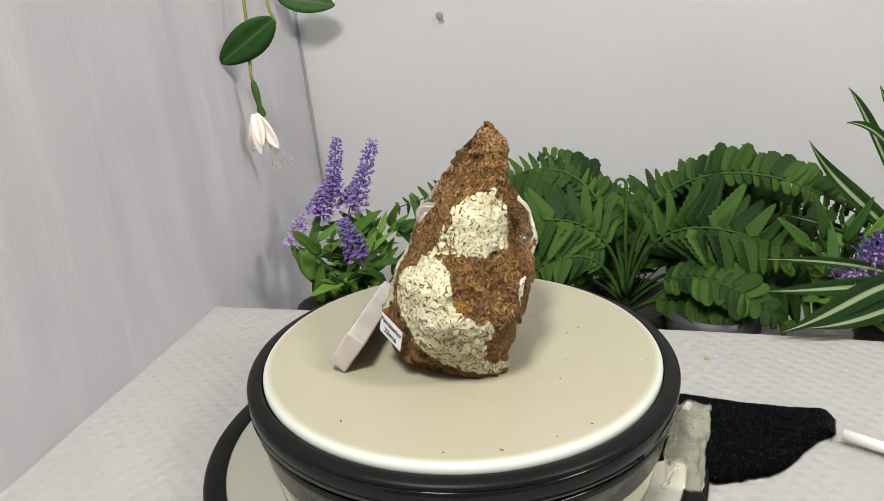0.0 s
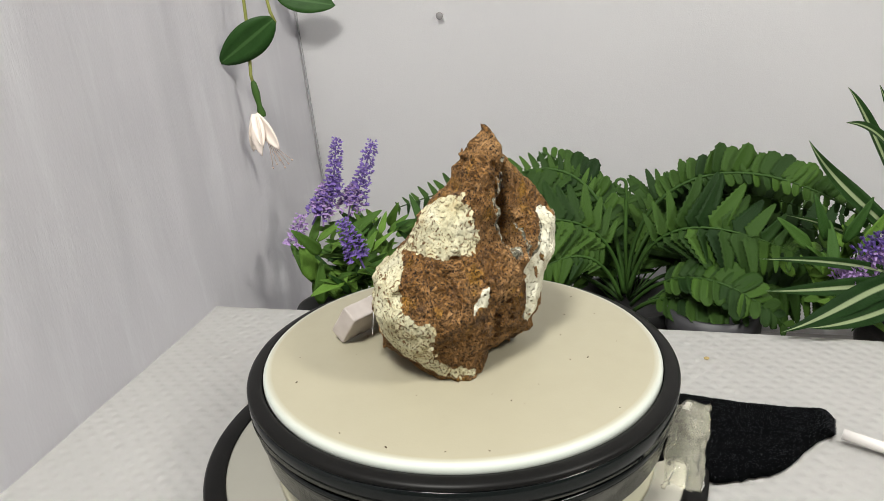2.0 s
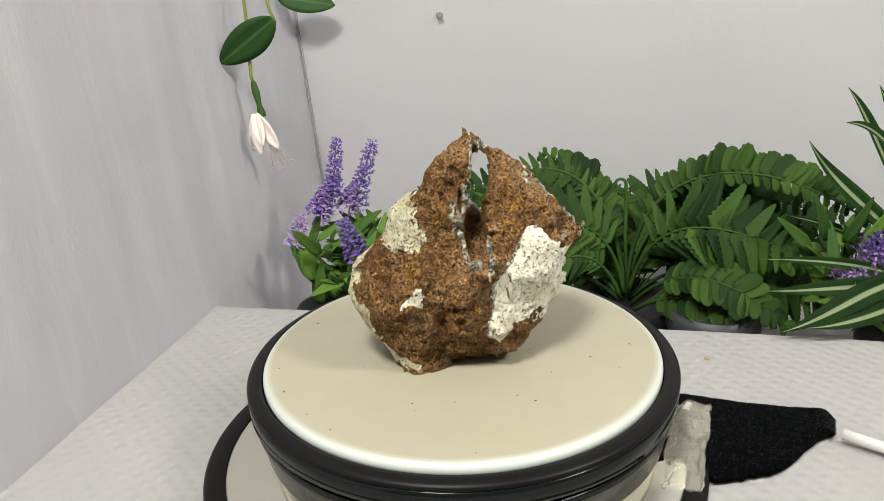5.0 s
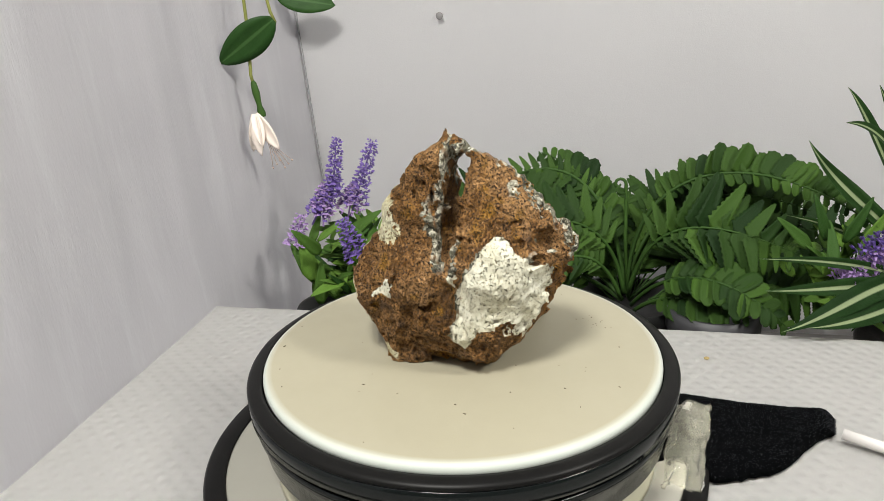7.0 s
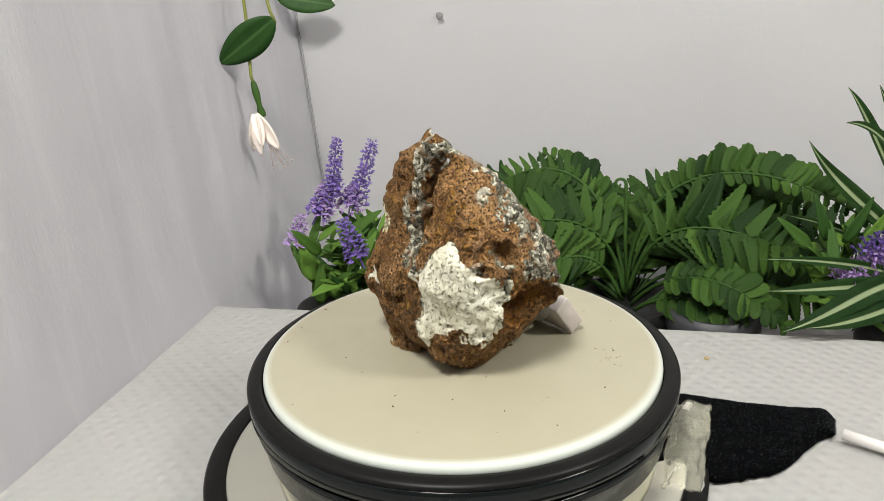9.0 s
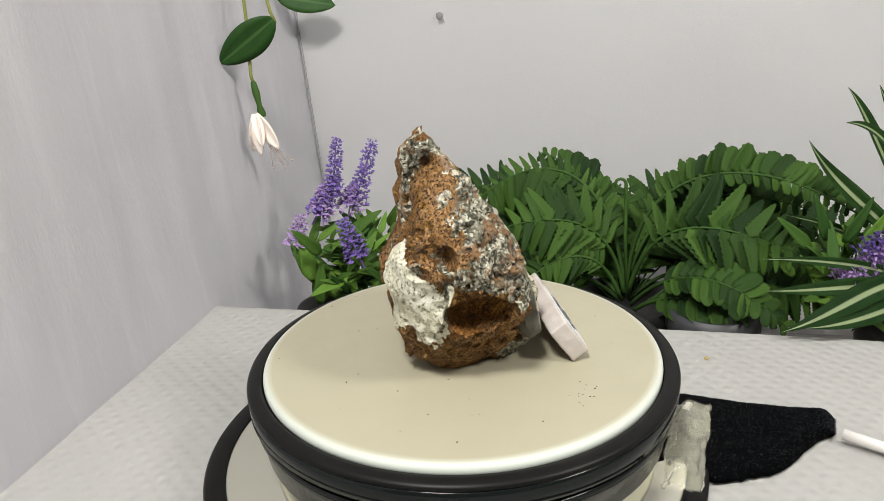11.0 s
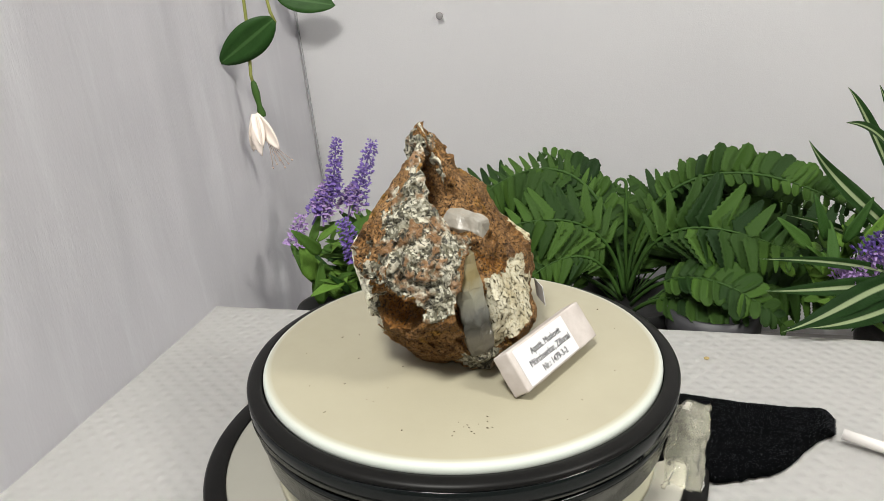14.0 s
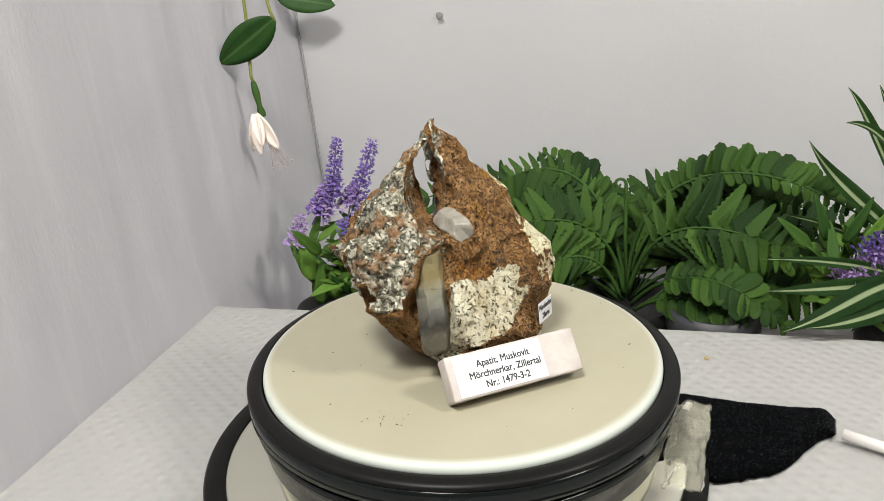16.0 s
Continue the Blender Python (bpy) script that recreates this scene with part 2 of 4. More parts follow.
def back_fn(u, v):
    x, z = -0.03 + 1.1 * u, -0.12 + 0.85 * v
    return (x, 0.247 + 0.0025 * noise.noise((x * 5, z * 5, 2.0)), z)


thing("wall_back", sheet(80, 50, back_fn, 0.006), "back_cloth", "smooth off-white cloth back wall", "wall", BOX, kind="structure")
# marks on the cloths
spot = lathe([(0, 0.0008), (0.0030, 0.0006), (0.0036, 0), (0, 0)], 20)
plain("grey_spot", (0.26, 0.25, 0.25), 0.9)
back_wall = bpy.data.objects["wall_back"]
part("spot", spot, "grey_spot", back_wall, "small grey spot", m=Matrix.Translation((0.1380, 0.2405, 0.2030)) @ pose(0, 0, 0, 90))
thing("shelf", box(1.4, 0.40, 0.02, (0.45, 0.16, -0.135), 0.002), "shelf_board", "grey shelf below the back of the table", "shelf", BOX, kind="structure")
# added cord: draws the shade line where the two cloth walls meet
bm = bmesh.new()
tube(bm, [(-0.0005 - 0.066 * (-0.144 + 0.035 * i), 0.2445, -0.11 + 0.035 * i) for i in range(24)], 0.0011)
thing("trim", bm, "seam_shadow_cord", "thin grey cord added as the shade line in the cloth corner", "seam", BOX, kind="structure")
# the room around
thing("room_wall_front", box(5, 0.1, 3, (0.3, -2.2, 0.5)), "room_paint", "plain room wall", "wall", kind="structure", smooth=False)
thing("room_wall_right", box(0.1, 5, 3, (2.4, 0, 0.5)), "room_paint", "plain room wall", "wall", kind="structure", smooth=False)
thing("room_floor", box(5, 5, 0.05, (0.3, 0, -0.85)), "room_floor", "plain brown room floor", "floor", kind="structure", smooth=False)

# ---- the turntable ----
turntable = hub("turntable", "motorised display turntable, cream plate in glossy black housing", "turntable")
prof = [(0, 0), (0.090, 0), (0.0955, -0.0002)]
prof += [(0.0968 + 0.0034 * math.sin(a), -0.0036 + 0.0034 * math.cos(a)) for a in [i * math.pi / 16 for i in range(1, 9)]]
prof += [(0.1002, -0.0062), (0.096, -0.0064)]
bm = lathe(prof, 160)
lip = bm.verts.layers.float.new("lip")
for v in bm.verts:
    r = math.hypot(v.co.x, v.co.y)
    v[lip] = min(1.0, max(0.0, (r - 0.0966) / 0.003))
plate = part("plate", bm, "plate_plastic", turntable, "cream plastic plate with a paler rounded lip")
part("collar", lathe([(0.0945, -0.0068), (0.1006, -0.0064), (0.1008, -0.0046), (0.1014, -0.0038), (0.1030, -0.0036), (0.1062, -0.0041), (0.1078, -0.0050), (0.1084, -0.0062), (0.1080, -0.0069), (0.094, -0.0069)], 160), "black_satin", turntable, "satin black rim round the plate")
part("upper_band", lathe([(0.094, -0.0070), (0.1079, -0.0070), (0.1084, -0.0074), (0.1081, -0.0160), (0.1072, -0.0168), (0.094, -0.0168)], 160), "black_gloss", turntable, "glossy black band")
part("groove", lathe([(0.092, -0.0169), (0.1050, -0.0169), (0.1050, -0.0188), (0.092, -0.0188)], 128), "black_satin", turntable)
part("lower_band", lathe([(0.092, -0.0189), (0.1060, -0.0189), (0.1067, -0.0194), (0.1062, -0.0236), (0.1052, -0.0242), (0.1048, -0.0248), (0.1030, -0.0372), (0.1020, -0.0382), (0.090, -0.0382)], 160), "black_gloss", turntable, "glossy black tapering band")
part("column", lathe([(0.0, -0.0383), (0.088, -0.0383), (0.089, -0.043), (0.089, -0.0560), (0, -0.0560)], 128), "base_white", turntable, "white inner column")
part("cream_skirt", lathe([(0.0895, -0.0500), (0.0960, -0.0505), (0.0985, -0.0530), (0.0990, -0.0562), (0.0895, -0.0562)], 128), "base_cream", turntable, "cream skirt round the column")
base = (-0.006, 0.0, 0.0)
part("base_disc", lathe([(0.0, -0.0563), (0.1185, -0.0563), (0.1195, -0.0570), (0.1195, -0.0610), (0, -0.0610)], 160), "base_white", turntable, "white base disc", m=Matrix.Translation(base))
part("base_ring", lathe([(0.1196, -0.0585), (0.1196, -0.0562), (0.1204, -0.0556), (0.1290, -0.0556), (0.1305, -0.0568), (0.1305, -0.0614), (0.1196, -0.0614), (0.1196, -0.0585)], 160), "black_satin", turntable, "flat black rubber ring", m=Matrix.Translation(base))

# ---- the rock, shaped in millimetres as a rough solid, then cut and crusted ----
# the radius every 36 degrees round a leaning axis, section by section
HEIGHTS = (0, 10, 22, 36, 50, 64, 78, 92, 103, 112)
SECTIONS = (
    (15, 24, 21, 18, 29, 34, 34, 30, 38, 24),
    (23, 33, 32, 30, 38, 38, 43, 42, 39, 26),
    (29, 36, 41, 37, 41, 42, 42, 50, 43, 30),
    (29, 35, 48, 53, 45, 37, 44, 56, 47, 31),
    (29, 40, 47, 55, 38, 30, 44, 53, 41, 32),
    (18, 34, 52, 53, 35, 28, 31, 38, 32, 19),
    (11, 15, 38, 41, 21, 18, 24, 34, 29, 17),
    (12, 12, 20, 32, 11, 11, 13, 17, 24, 14),
    (9, 7, 7, 18, 7, 5, 7, 10, 14, 12),
    (6, 3, 2, 5, 2, 1, 1, 1, 2, 4),
)


def grain(p, scale, seed):
    """Smooth lattice noise in -1..1 at points p, features about scale mm."""
    q = p / scale + seed * 17.31
    i = np.floor(q).astype(np.int64)
    f = q - i
    f = f * f * (3 - 2 * f)
    out = 0.0
    for c in range(8):
        o = np.array([c & 1, c >> 1 & 1, c >> 2 & 1])
        k = i + o
        h = (k[:, 0] * 374761393 + k[:, 1] * 668265263 + k[:, 2] * 2147483647 + seed * 1274126177) & 0xFFFFFFFF
        h = ((h ^ (h >> 13)) * 1274126177) & 0xFFFFFFFF
        h = (h ^ (h >> 16)) & 0xFFFF
        w = np.prod(np.where(o == 1, f, 1 - f), axis=1)
        out = out + w * (h / 32767.5 - 1)
    return out


def section_radius(az, z):
    tab = np.array(SECTIONS, float)
    zs = np.array(HEIGHTS, float)
    n = tab.shape[1]
    a = (az / (2 * np.pi) * n) % n
    i = np.floor(a).astype(int)
    f = a - i
    k = np.clip(np.searchsorted(zs, z) - 1, 0, len(zs) - 2)
    zf = np.clip((z - zs[k]) / (zs[k + 1] - zs[k]), 0, 1)

    def row(r):
        p0, p1, p2, p3 = (tab[r, (i + j) % n] for j in (-1, 0, 1, 2))
        return p1 + 0.5 * f * (p2 - p0 + f * (2 * p0 - 5 * p1 + 4 * p2 - p3 + f * (3 * (p1 - p2) + p3 - p0)))

    return row(k) * (1 - zf) + row(k + 1) * zf


def solid(p):
    k = np.clip(p[:, 2] / 114, 0, 1)
    dx, dy = p[:, 0] - (2 + 14 * k), p[:, 1] - 1
    crown = np.sqrt(np.clip(1 - (np.clip(p[:, 2] - 104, 0, 99) / 10.0) ** 2, 0, 1))
    f = np.hypot(dx, dy) - section_radius(np.arctan2(dy, dx), p[:, 2]) * crown
    f = np.maximum(f, p[:, 2] - 113.5)
    return np.maximum(f * 0.85, -p[:, 2])


def hollow(p, at, along, semi):
    """Distance to an ellipsoid: semi-axes along a heading, across it, and upwards."""
    d = p - np.array(at, float)
    u = np.array(along, float)
    u /= np.linalg.norm(u)
    side = np.cross((0, 0, 1), u)
    side /= np.linalg.norm(side)
    up = np.cross(u, side)
    q = np.stack([d @ u / semi[0], d @ side / semi[1], d @ up / semi[2]], 1)
    return (np.linalg.norm(q, axis=1) - 1) * min(semi)


def near(p, facets):
    """How far inside the facets' outlines points lie (mm). A facet: the heading and lift it faces, how far out it lies, its outline."""
    best = np.full(len(p), -99.0)
    for heading, lift, out, outline in facets:
        a, e = math.radians(heading), math.radians(lift)
        d = np.array((math.cos(e) * math.cos(a), math.cos(e) * math.sin(a), math.sin(e)))
        u = np.array((-math.sin(a), math.cos(a), 0.0))
        v = np.cross(d, u)
        ring = np.array(outline, float)
        x, y = p @ u, p @ v
        lo, hi = ring.min(0) - 5, ring.max(0) + 5
        pick = np.flatnonzero((np.abs(p @ d - out) < 26) & (x > lo[0]) & (x < hi[0]) & (y > lo[1]) & (y < hi[1]))
        x, y = x[pick], y[pick]
        gap = np.full(len(pick), 1e9)
        inside = np.zeros(len(pick), bool)
        for (x0, y0), (x1, y1) in zip(ring, np.roll(ring, -1, 0)):
            ex, ey = x1 - x0, y1 - y0
            k = np.clip(((x - x0) * ex + (y - y0) * ey) / (ex * ex + ey * ey + 1e-9), 0, 1)
            gap = np.minimum(gap, np.hypot(x - x0 - k * ex, y - y0 - k * ey))
            if ey:
                inside ^= ((y0 > y) != (y1 > y)) & (x < x0 + (y - y0) * ex / ey)
        best[pick] = np.maximum(best[pick], np.where(inside, gap, -gap))
    return best


MICA_EDGE = (
    (4, 23, 58, ((23, 52), (19, 50), (10, 39), (4, 27), (4, 18), (0, 6), (5, 1), (9, 19), (10, 28), (15, 37), (21, 48))),
    (44, 22, 72, ((2, 40), (9, 41), (9, 36), (4, 35))),
)
FLECKED_UPPER = (
    (-67, 18, 52, ((-10, 73), (-3, 75), (7, 76), (10, 70), (11, 63), (14, 56), (11, 50), (-2, 47), (-15, 50), (-25, 52), (-19, 64), (-16, 64))),
)
FLECKED_LOWER = (
    (-89, 25, 50, ((-28, 42), (-25, 38), (-20, 39), (-16, 43), (-8, 40), (-5, 32), (-4, 24), (-5, 15), (5, 9), (13, 10), (10, -3), (9, -9), (20, -9), (19, -12), (7, -12), (-5, -8), (-15, -3), (-23, 9), (-28, 19), (-31, 24), (-30, 33))),
    (-65, 26, 55, ((-33, 41), (-25, 40), (-23, 33), (-23, 24), (-21, 18), (-15, 11), (-7, 9), (-9, -5), (-1, -9), (11, -10), (9, -14), (-8, -13), (-21, -5), (-30, 3), (-31, 15), (-39, 20), (-42, 31))),
)
CHALK_SIDE = (
    (1, 24, 47, ((24, 52), (28, 51), (33, 45), (39, 40), (48, 42), (47, 34), (45, 24), (40, 12), (34, 7), (35, 15), (26, 14), (21, 10), (15, 9), (9, 0), (3, 4), (7, 18), (8, 29), (15, 39), (20, 48))),
    (84, 24, 53, ((-38, 47), (-32, 52), (-32, 42), (-25, 34), (-19, 26), (-16, 19), (-20, 10), (-22, 4), (-25, 6), (-28, 14), (-34, 22), (-39, 30))),
)
CHALK_SPOT = (
    (-46, 24, 56, ((1, 27), (4, 28), (4, 23), (3, 18), (-2, 19), (-5, 16), (-4, 20))),
)
CHALK_FRONT = (
    (143, 24, 37, ((-1, 31), (6, 34), (26, 40), (30, 39), (29, 29), (35, 30), (32, 24), (25, 11), (21, 7), (-8, -3), (-4, 10), (-3, 18))),
    (112, 24, 31, ((14, 33), (24, 36), (25, 44), (29, 45), (32, 24), (34, 14), (29, 10), (16, 2), (11, 8), (14, 18))),
)
MICA_MAIN = (
    (94, 20, 64, ((-10, 81), (-4, 76), (-3, 70), (0, 66), (11, 59), (16, 52), (16, 45), (11, 42), (8, 24), (4, 23), (1, 28), (-6, 29), (-12, 31), (-15, 37), (-15, 61), (-11, 73))),
    (150, 19, 45, ((-30, 88), (-21, 92), (-17, 82), (-22, 79), (-21, 70), (-18, 65), (-10, 61), (-8, 54), (-10, 42), (-18, 55), (-22, 49), (-22, 38), (-29, 26), (-44, 22), (-51, 29), (-49, 45), (-53, 53), (-47, 62), (-50, 62), (-42, 76))),
    (39, 21, 61, ((29, 60), (38, 58), (45, 49), (48, 37), (40, 35), (32, 36), (34, 45), (32, 53))),
)
MICA_TOP = (
    (48, 16, 45, ((-14, 99), (0, 102), (2, 98), (-8, 96), (-16, 87), (-18, 79), (-23, 75), (-21, 69), (-16, 57), (-19, 53), (-23, 42), (-25, 44), (-23, 53), (-25, 69), (-25, 78), (-17, 87), (-14, 94))),
    (44, 13, 44, ((1, 101), (10, 96), (12, 89), (6, 94), (1, 98))),
    (97, 13, 34, ((-23, 105), (-10, 105), (-10, 98), (-12, 92), (-14, 100), (-20, 96), (-26, 93), (-26, 97))),
    (119, 13, 30, ((-22, 107), (-15, 107), (-14, 100), (-18, 89), (-21, 88), (-23, 99))),
)
MICA_SIDE = (
    (42, 16, 53, ((17, 88), (25, 79), (27, 70), (24, 69), (21, 76), (18, 85))),
    (81, 16, 56, ((-16, 78), (-8, 79), (-9, 73), (-15, 73))),
)
MICA_FOOT = (
    (98, 24, 60, ((-31, 36), (-19, 39), (-18, 29), (-25, 23), (-26, 13), (-31, 7), (-32, 15), (-29, 25))),
    (90, 28, 28, ((10, -6), (22, -1), (32, 3), (32, -6), (15, -10))),
    (114, 29, 39, ((3, -5), (16, -2), (17, -13), (1, -12))),
)
OCHRE = (
    (113, 21, 33, ((13, 45), (24, 46), (25, 39), (16, 38))),
    (144, 22, 45, ((-2, 44), (15, 40), (16, 35), (2, 34), (-1, 36))),
    (96, 25, 66, ((-22, 22), (-2, 22), (-1, 17), (-10, 15), (-10, 8), (-24, 8))),
    (40, 24, 57, ((27, 30), (40, 31), (39, 22), (28, 17), (26, 23))),
)


# the long slit: place, heading, half-sizes
SLIT = (((29, 0.5, 71), (0.96, -0.28, 0), (21, 5.6, 15)), ((26, 3, 88), (0.98, -0.10, 0), (17, 2.9, 21)))
HOLLOWS = (
    *SLIT,
    ((21, 7, 95), (0.97, 0.05, 0.15), (18, 2.9, 9)),        # its way through the rock
    ((6, 12, 94), (-0.80, 0.55, 0.12), (22, 4.6, 11)),
    ((14, 8, 94), (0.9, -0.4, 0.0), (12, 5.0, 10)),
    ((-7, 11, 82), (-0.82, 0.57, 0), (13, 7.5, 10)),
    ((2, 15, 87), (-0.78, 0.62, 0.0), (25, 9.5, 16)),
    ((-8, 17, 74), (-0.82, 0.57, 0), (13, 8.5, 9)),
    ((-21, 22, 56), (-0.85, 0.52, 0), (8, 7, 10)),      # cave behind the crystal
    ((-9, 15, 77), (-0.80, 0.60, 0), (15, 9.0, 8)),
    ((31, 37, 76), (0.6, 0.8, 0), (7, 4, 2.2)),
    ((29, 47, 70), (0.4, 0.9, 0), (8, 7, 7)),
    ((24, 56, 54), (0.45, 0.89, 0), (12, 3.5, 11)),
    ((34, 44, 60), (0.6, 0.8, 0), (5, 7, 4)),
    ((36, -24, 36), (0.8, -0.6, 0), (5, 9, 7)),
    ((20, -34, 88), (0.3, -0.95, 0), (9, 5, 14)),
    ((-22, -14, 84), (-0.9, -0.4, 0), (13, 12, 16)),
    ((42, 8, 40), (1, 0.1, 0), (10, 6, 20)),
    ((36, 26, 31), (0.8, 0.5, 0), (4, 1.8, 1.4)),
    ((8, 57, 39), (0.1, 0.99, 0), (21, 18, 11)),          # rusty recess below the mica ledge
    ((22, 50, 66), (0.35, 0.93, 0), (10, 6, 7)),
    ((-22, 41, 38), (-0.6, 0.8, 0), (12, 4.5, 12)),
    ((33, -9, 3), (0.95, -0.3, 0), (20, 8, 7)),             # arch under the foot
    ((35, -28, 42), (0.8, -0.6, 0.2), (6, 4.0, 3.5)),
    ((-27, -16, 58), (-0.9, -0.4, 0), (7, 15, 5)),          # step above the chalky face
    ((-26, 31, 40), (-0.85, 0.52, 0), (11, 8.5, 29)),           # groove of the large crystal
    ((3, -50, 47), (0.1, -1, 0), (4, 9, 6)),
    ((-34, 42, 5), (-0.6, 0.8, 0), (14, 12, 6)),            # hollow foot
    ((-20, -40, 2), (-0.4, -0.9, 0), (8, 10, 5)),
    ((12, 50, 0), (0.2, 0.98, 0), (18, 9, 8)),
    ((-8, 50, 2), (-0.2, 0.98, 0), (13, 6, 6)),
    ((34, 32, 1), (0.7, 0.7, 0), (9, 8, 7)),
    ((-38, -5, 1), (-1, 0, 0), (8, 10, 5)),
    ((10, 54, 26), (0.2, 0.98, 0), (6, 16, 3)),
)


def rock_field(p):
    f = solid(p)
    near_skin = np.abs(f) < 7
    q = p[near_skin]
    g = f[near_skin]
    mica = np.maximum.reduce([near(q, b) for b in (MICA_MAIN, MICA_TOP, MICA_SIDE, MICA_FOOT)])
    white = np.maximum.reduce([near(q, b) for b in (FLECKED_UPPER, FLECKED_LOWER, CHALK_SIDE, CHALK_FRONT)])
    in_mica = np.clip(mica / 2 + 0.5, 0, 1)
    in_white = np.clip(white / 2 + 0.5, 0, 1)
    bare = 1 - 0.65 * in_white
    foot = np.clip(1 - q[:, 2] / 20, 0, 1)
    g = g - (0.9 + 1.6 * foot) * grain(q, 12, 1) + 1.4 * foot - bare * (1.5 * (1 - 2 * np.abs(grain(q, 12, 2))) + 1.0 * grain(q, 5.0, 9)) - (0.45 + 0.6 * in_mica) * grain(q, 2.6, 3)
    g = g - in_mica * (3.4 * np.abs(grain(q, 7.0, 4)) + 1.2 * grain(q, 2.4, 5) - 0.9) - 0.5 * in_white + 0.35 * grain(q, 1.5, 6)
    # worm-eaten pores in the bare crust
    g = g + bare * (np.clip(grain(q, 2.4, 21) - 0.28, 0, 1) * 4.4 + np.clip(grain(q, 6.5, 31) - 0.36, 0, 1) * 7.0 + np.clip(grain(q, 1.7, 22) - 0.30, 0, 1) * 2.2)
    f[near_skin] = g
    inner = f < 8
    q = p[inner]
    g = f[inner]
    wob = 0.9 * grain(q, 7.0, 15) + 0.6 * grain(q, 3.0, 8)
    for at, along, semi in HOLLOWS:
        g = np.maximum(g, -(hollow(q, at, along, semi) + wob * min(1.0, (min(semi) / 4.5) ** 2)))
    f[inner] = np.maximum(g, -q[:, 2])
    return f


def surface_net(lo, hi, step):
    n = [int((b - a) / step) + 1 for a, b in zip(lo, hi)]
    ax = [a + step * np.arange(k) for a, k in zip(lo, n)]
    pts = np.stack(np.meshgrid(*ax, indexing="ij"), -1).reshape(-1, 3)
    val = np.concatenate([rock_field(c) for c in np.array_split(pts, 12)]).reshape(n)
    del pts
    inside = val < 0
    count = np.zeros([k - 1 for k in n], np.int32)
    total = np.zeros([k - 1 for k in n] + [3])
    corner = [(a, b, c) for a in (0, 1) for b in (0, 1) for c in (0, 1)]

    def cut(arr, o):
        return arr[o[0]:o[0] + n[0] - 1, o[1]:o[1] + n[1] - 1, o[2]:o[2] + n[2] - 1]

    for a in corner:
        for d in range(3):
            if a[d]:
                continue
            b = tuple(1 if i == d else a[i] for i in range(3))
            va, vb = cut(val, a), cut(val, b)
            x = (va < 0) != (vb < 0)
            t = np.where(x, va / np.where(x, va - vb, 1), 0)
            count += x
            for i in range(3):
                total[..., i] += np.where(x, a[i] + (t if i == d else 0), 0)
    live = count > 0
    index = np.full(live.shape, -1, np.int64)
    index[live] = np.arange(live.sum())
    where = np.argwhere(live)
    verts = np.array(lo) + step * (where + total[live] / count[live][:, None])
    quads = []
    for d in range(3):
        o = [slice(1, -1)] * 3
        o[d] = slice(0, -1)
        o2 = list(o)
        o2[d] = slice(1, None)
        a, b = inside[tuple(o)], inside[tuple(o2)]
        for sign in (True, False):
            e = np.argwhere((a != b) & (a == sign))
            e += [0 if i == d else 1 for i in range(3)]
            u, v = [(1, 2), (2, 0), (0, 1)][d]
            du, dv = np.eye(3, dtype=int)[u], np.eye(3, dtype=int)[v]
            ring = [e, e - du, e - du - dv, e - dv]
            q = np.stack([index[tuple(r.T)] for r in ring], 1)
            quads.append(q if sign else q[:, ::-1])
    quads = np.concatenate(quads)
    return verts, quads[(quads >= 0).all(1)]


verts, quads = surface_net((-62, -66, -2), (56, 70, 120), 0.64)


def islands(faces):
    """A number for each face that its connected piece shares."""
    lab = np.arange(len(faces))
    low = np.full(len(verts), len(faces))
    while True:
        np.minimum.at(low, faces.ravel(), np.repeat(lab, 4))
        fresh = low[faces].min(1)
        if (fresh == lab).all():
            return lab
        lab = fresh


lab = islands(quads)
quads = quads[lab == np.bincount(lab).argmax()]
mid = verts[quads].mean(1)
edge_a, edge_b = verts[quads[:, 2]] - verts[quads[:, 0]], verts[quads[:, 3]] - verts[quads[:, 1]]
turned = np.cross(edge_a, edge_b)
turned /= np.linalg.norm(turned, axis=1)[:, None] + 1e-9
ragged = 1.0 * grain(mid, 7, 13) + 1.0 * grain(mid, 3.5, 11) + 0.9 * grain(mid, 1.8, 12)
PATCHES = (
    ("mica_patch", "mica_crust", "thin grey mica border of a white patch", MICA_EDGE, 1.0, 0.1),
    ("feldspar_patch", "feldspar_flecked", "cream feldspar patch with brown needle flecks", FLECKED_UPPER, 1.5, 0.38),
    ("feldspar_patch", "feldspar_flecked", "cream feldspar patch with brown needle flecks", FLECKED_LOWER, 1.0, 0.33),
    ("mica_patch", "mica_crust", "sparkling grey mica crust", MICA_SIDE, 1.3, 0.1),
    ("mica_patch", "mica_crust", "greenish grey mica crust", MICA_FOOT, 1.3, 0.1),
    ("feldspar_patch", "feldspar_chalk", "chalky white feldspar face with dark specks", CHALK_SIDE, 0.7, 0.2),
    ("feldspar_patch", "feldspar_chalk", "small white feldspar spot", CHALK_SPOT, 0.5, 0.1),
    ("feldspar_patch", "feldspar_cream", "chalky cream feldspar face with dark specks", CHALK_FRONT, 0.9, 0.12),
    ("mica_patch", "mica_crust", "sparkling grey mica crust", MICA_MAIN, 1.6, 0.25),
    ("iron_stain", "ochre_crust", "orange-yellow iron stain", OCHRE, 1.4, 0.1),
    ("mica_patch", "mica_crust", "sparkling grey mica rim", MICA_TOP, 1.2, 0.3),
    ("mica_patch", "mica_crust", "thin grey mica lining of the slit", None, 0.0, 0.0),
)
owner = np.zeros(len(quads), int)
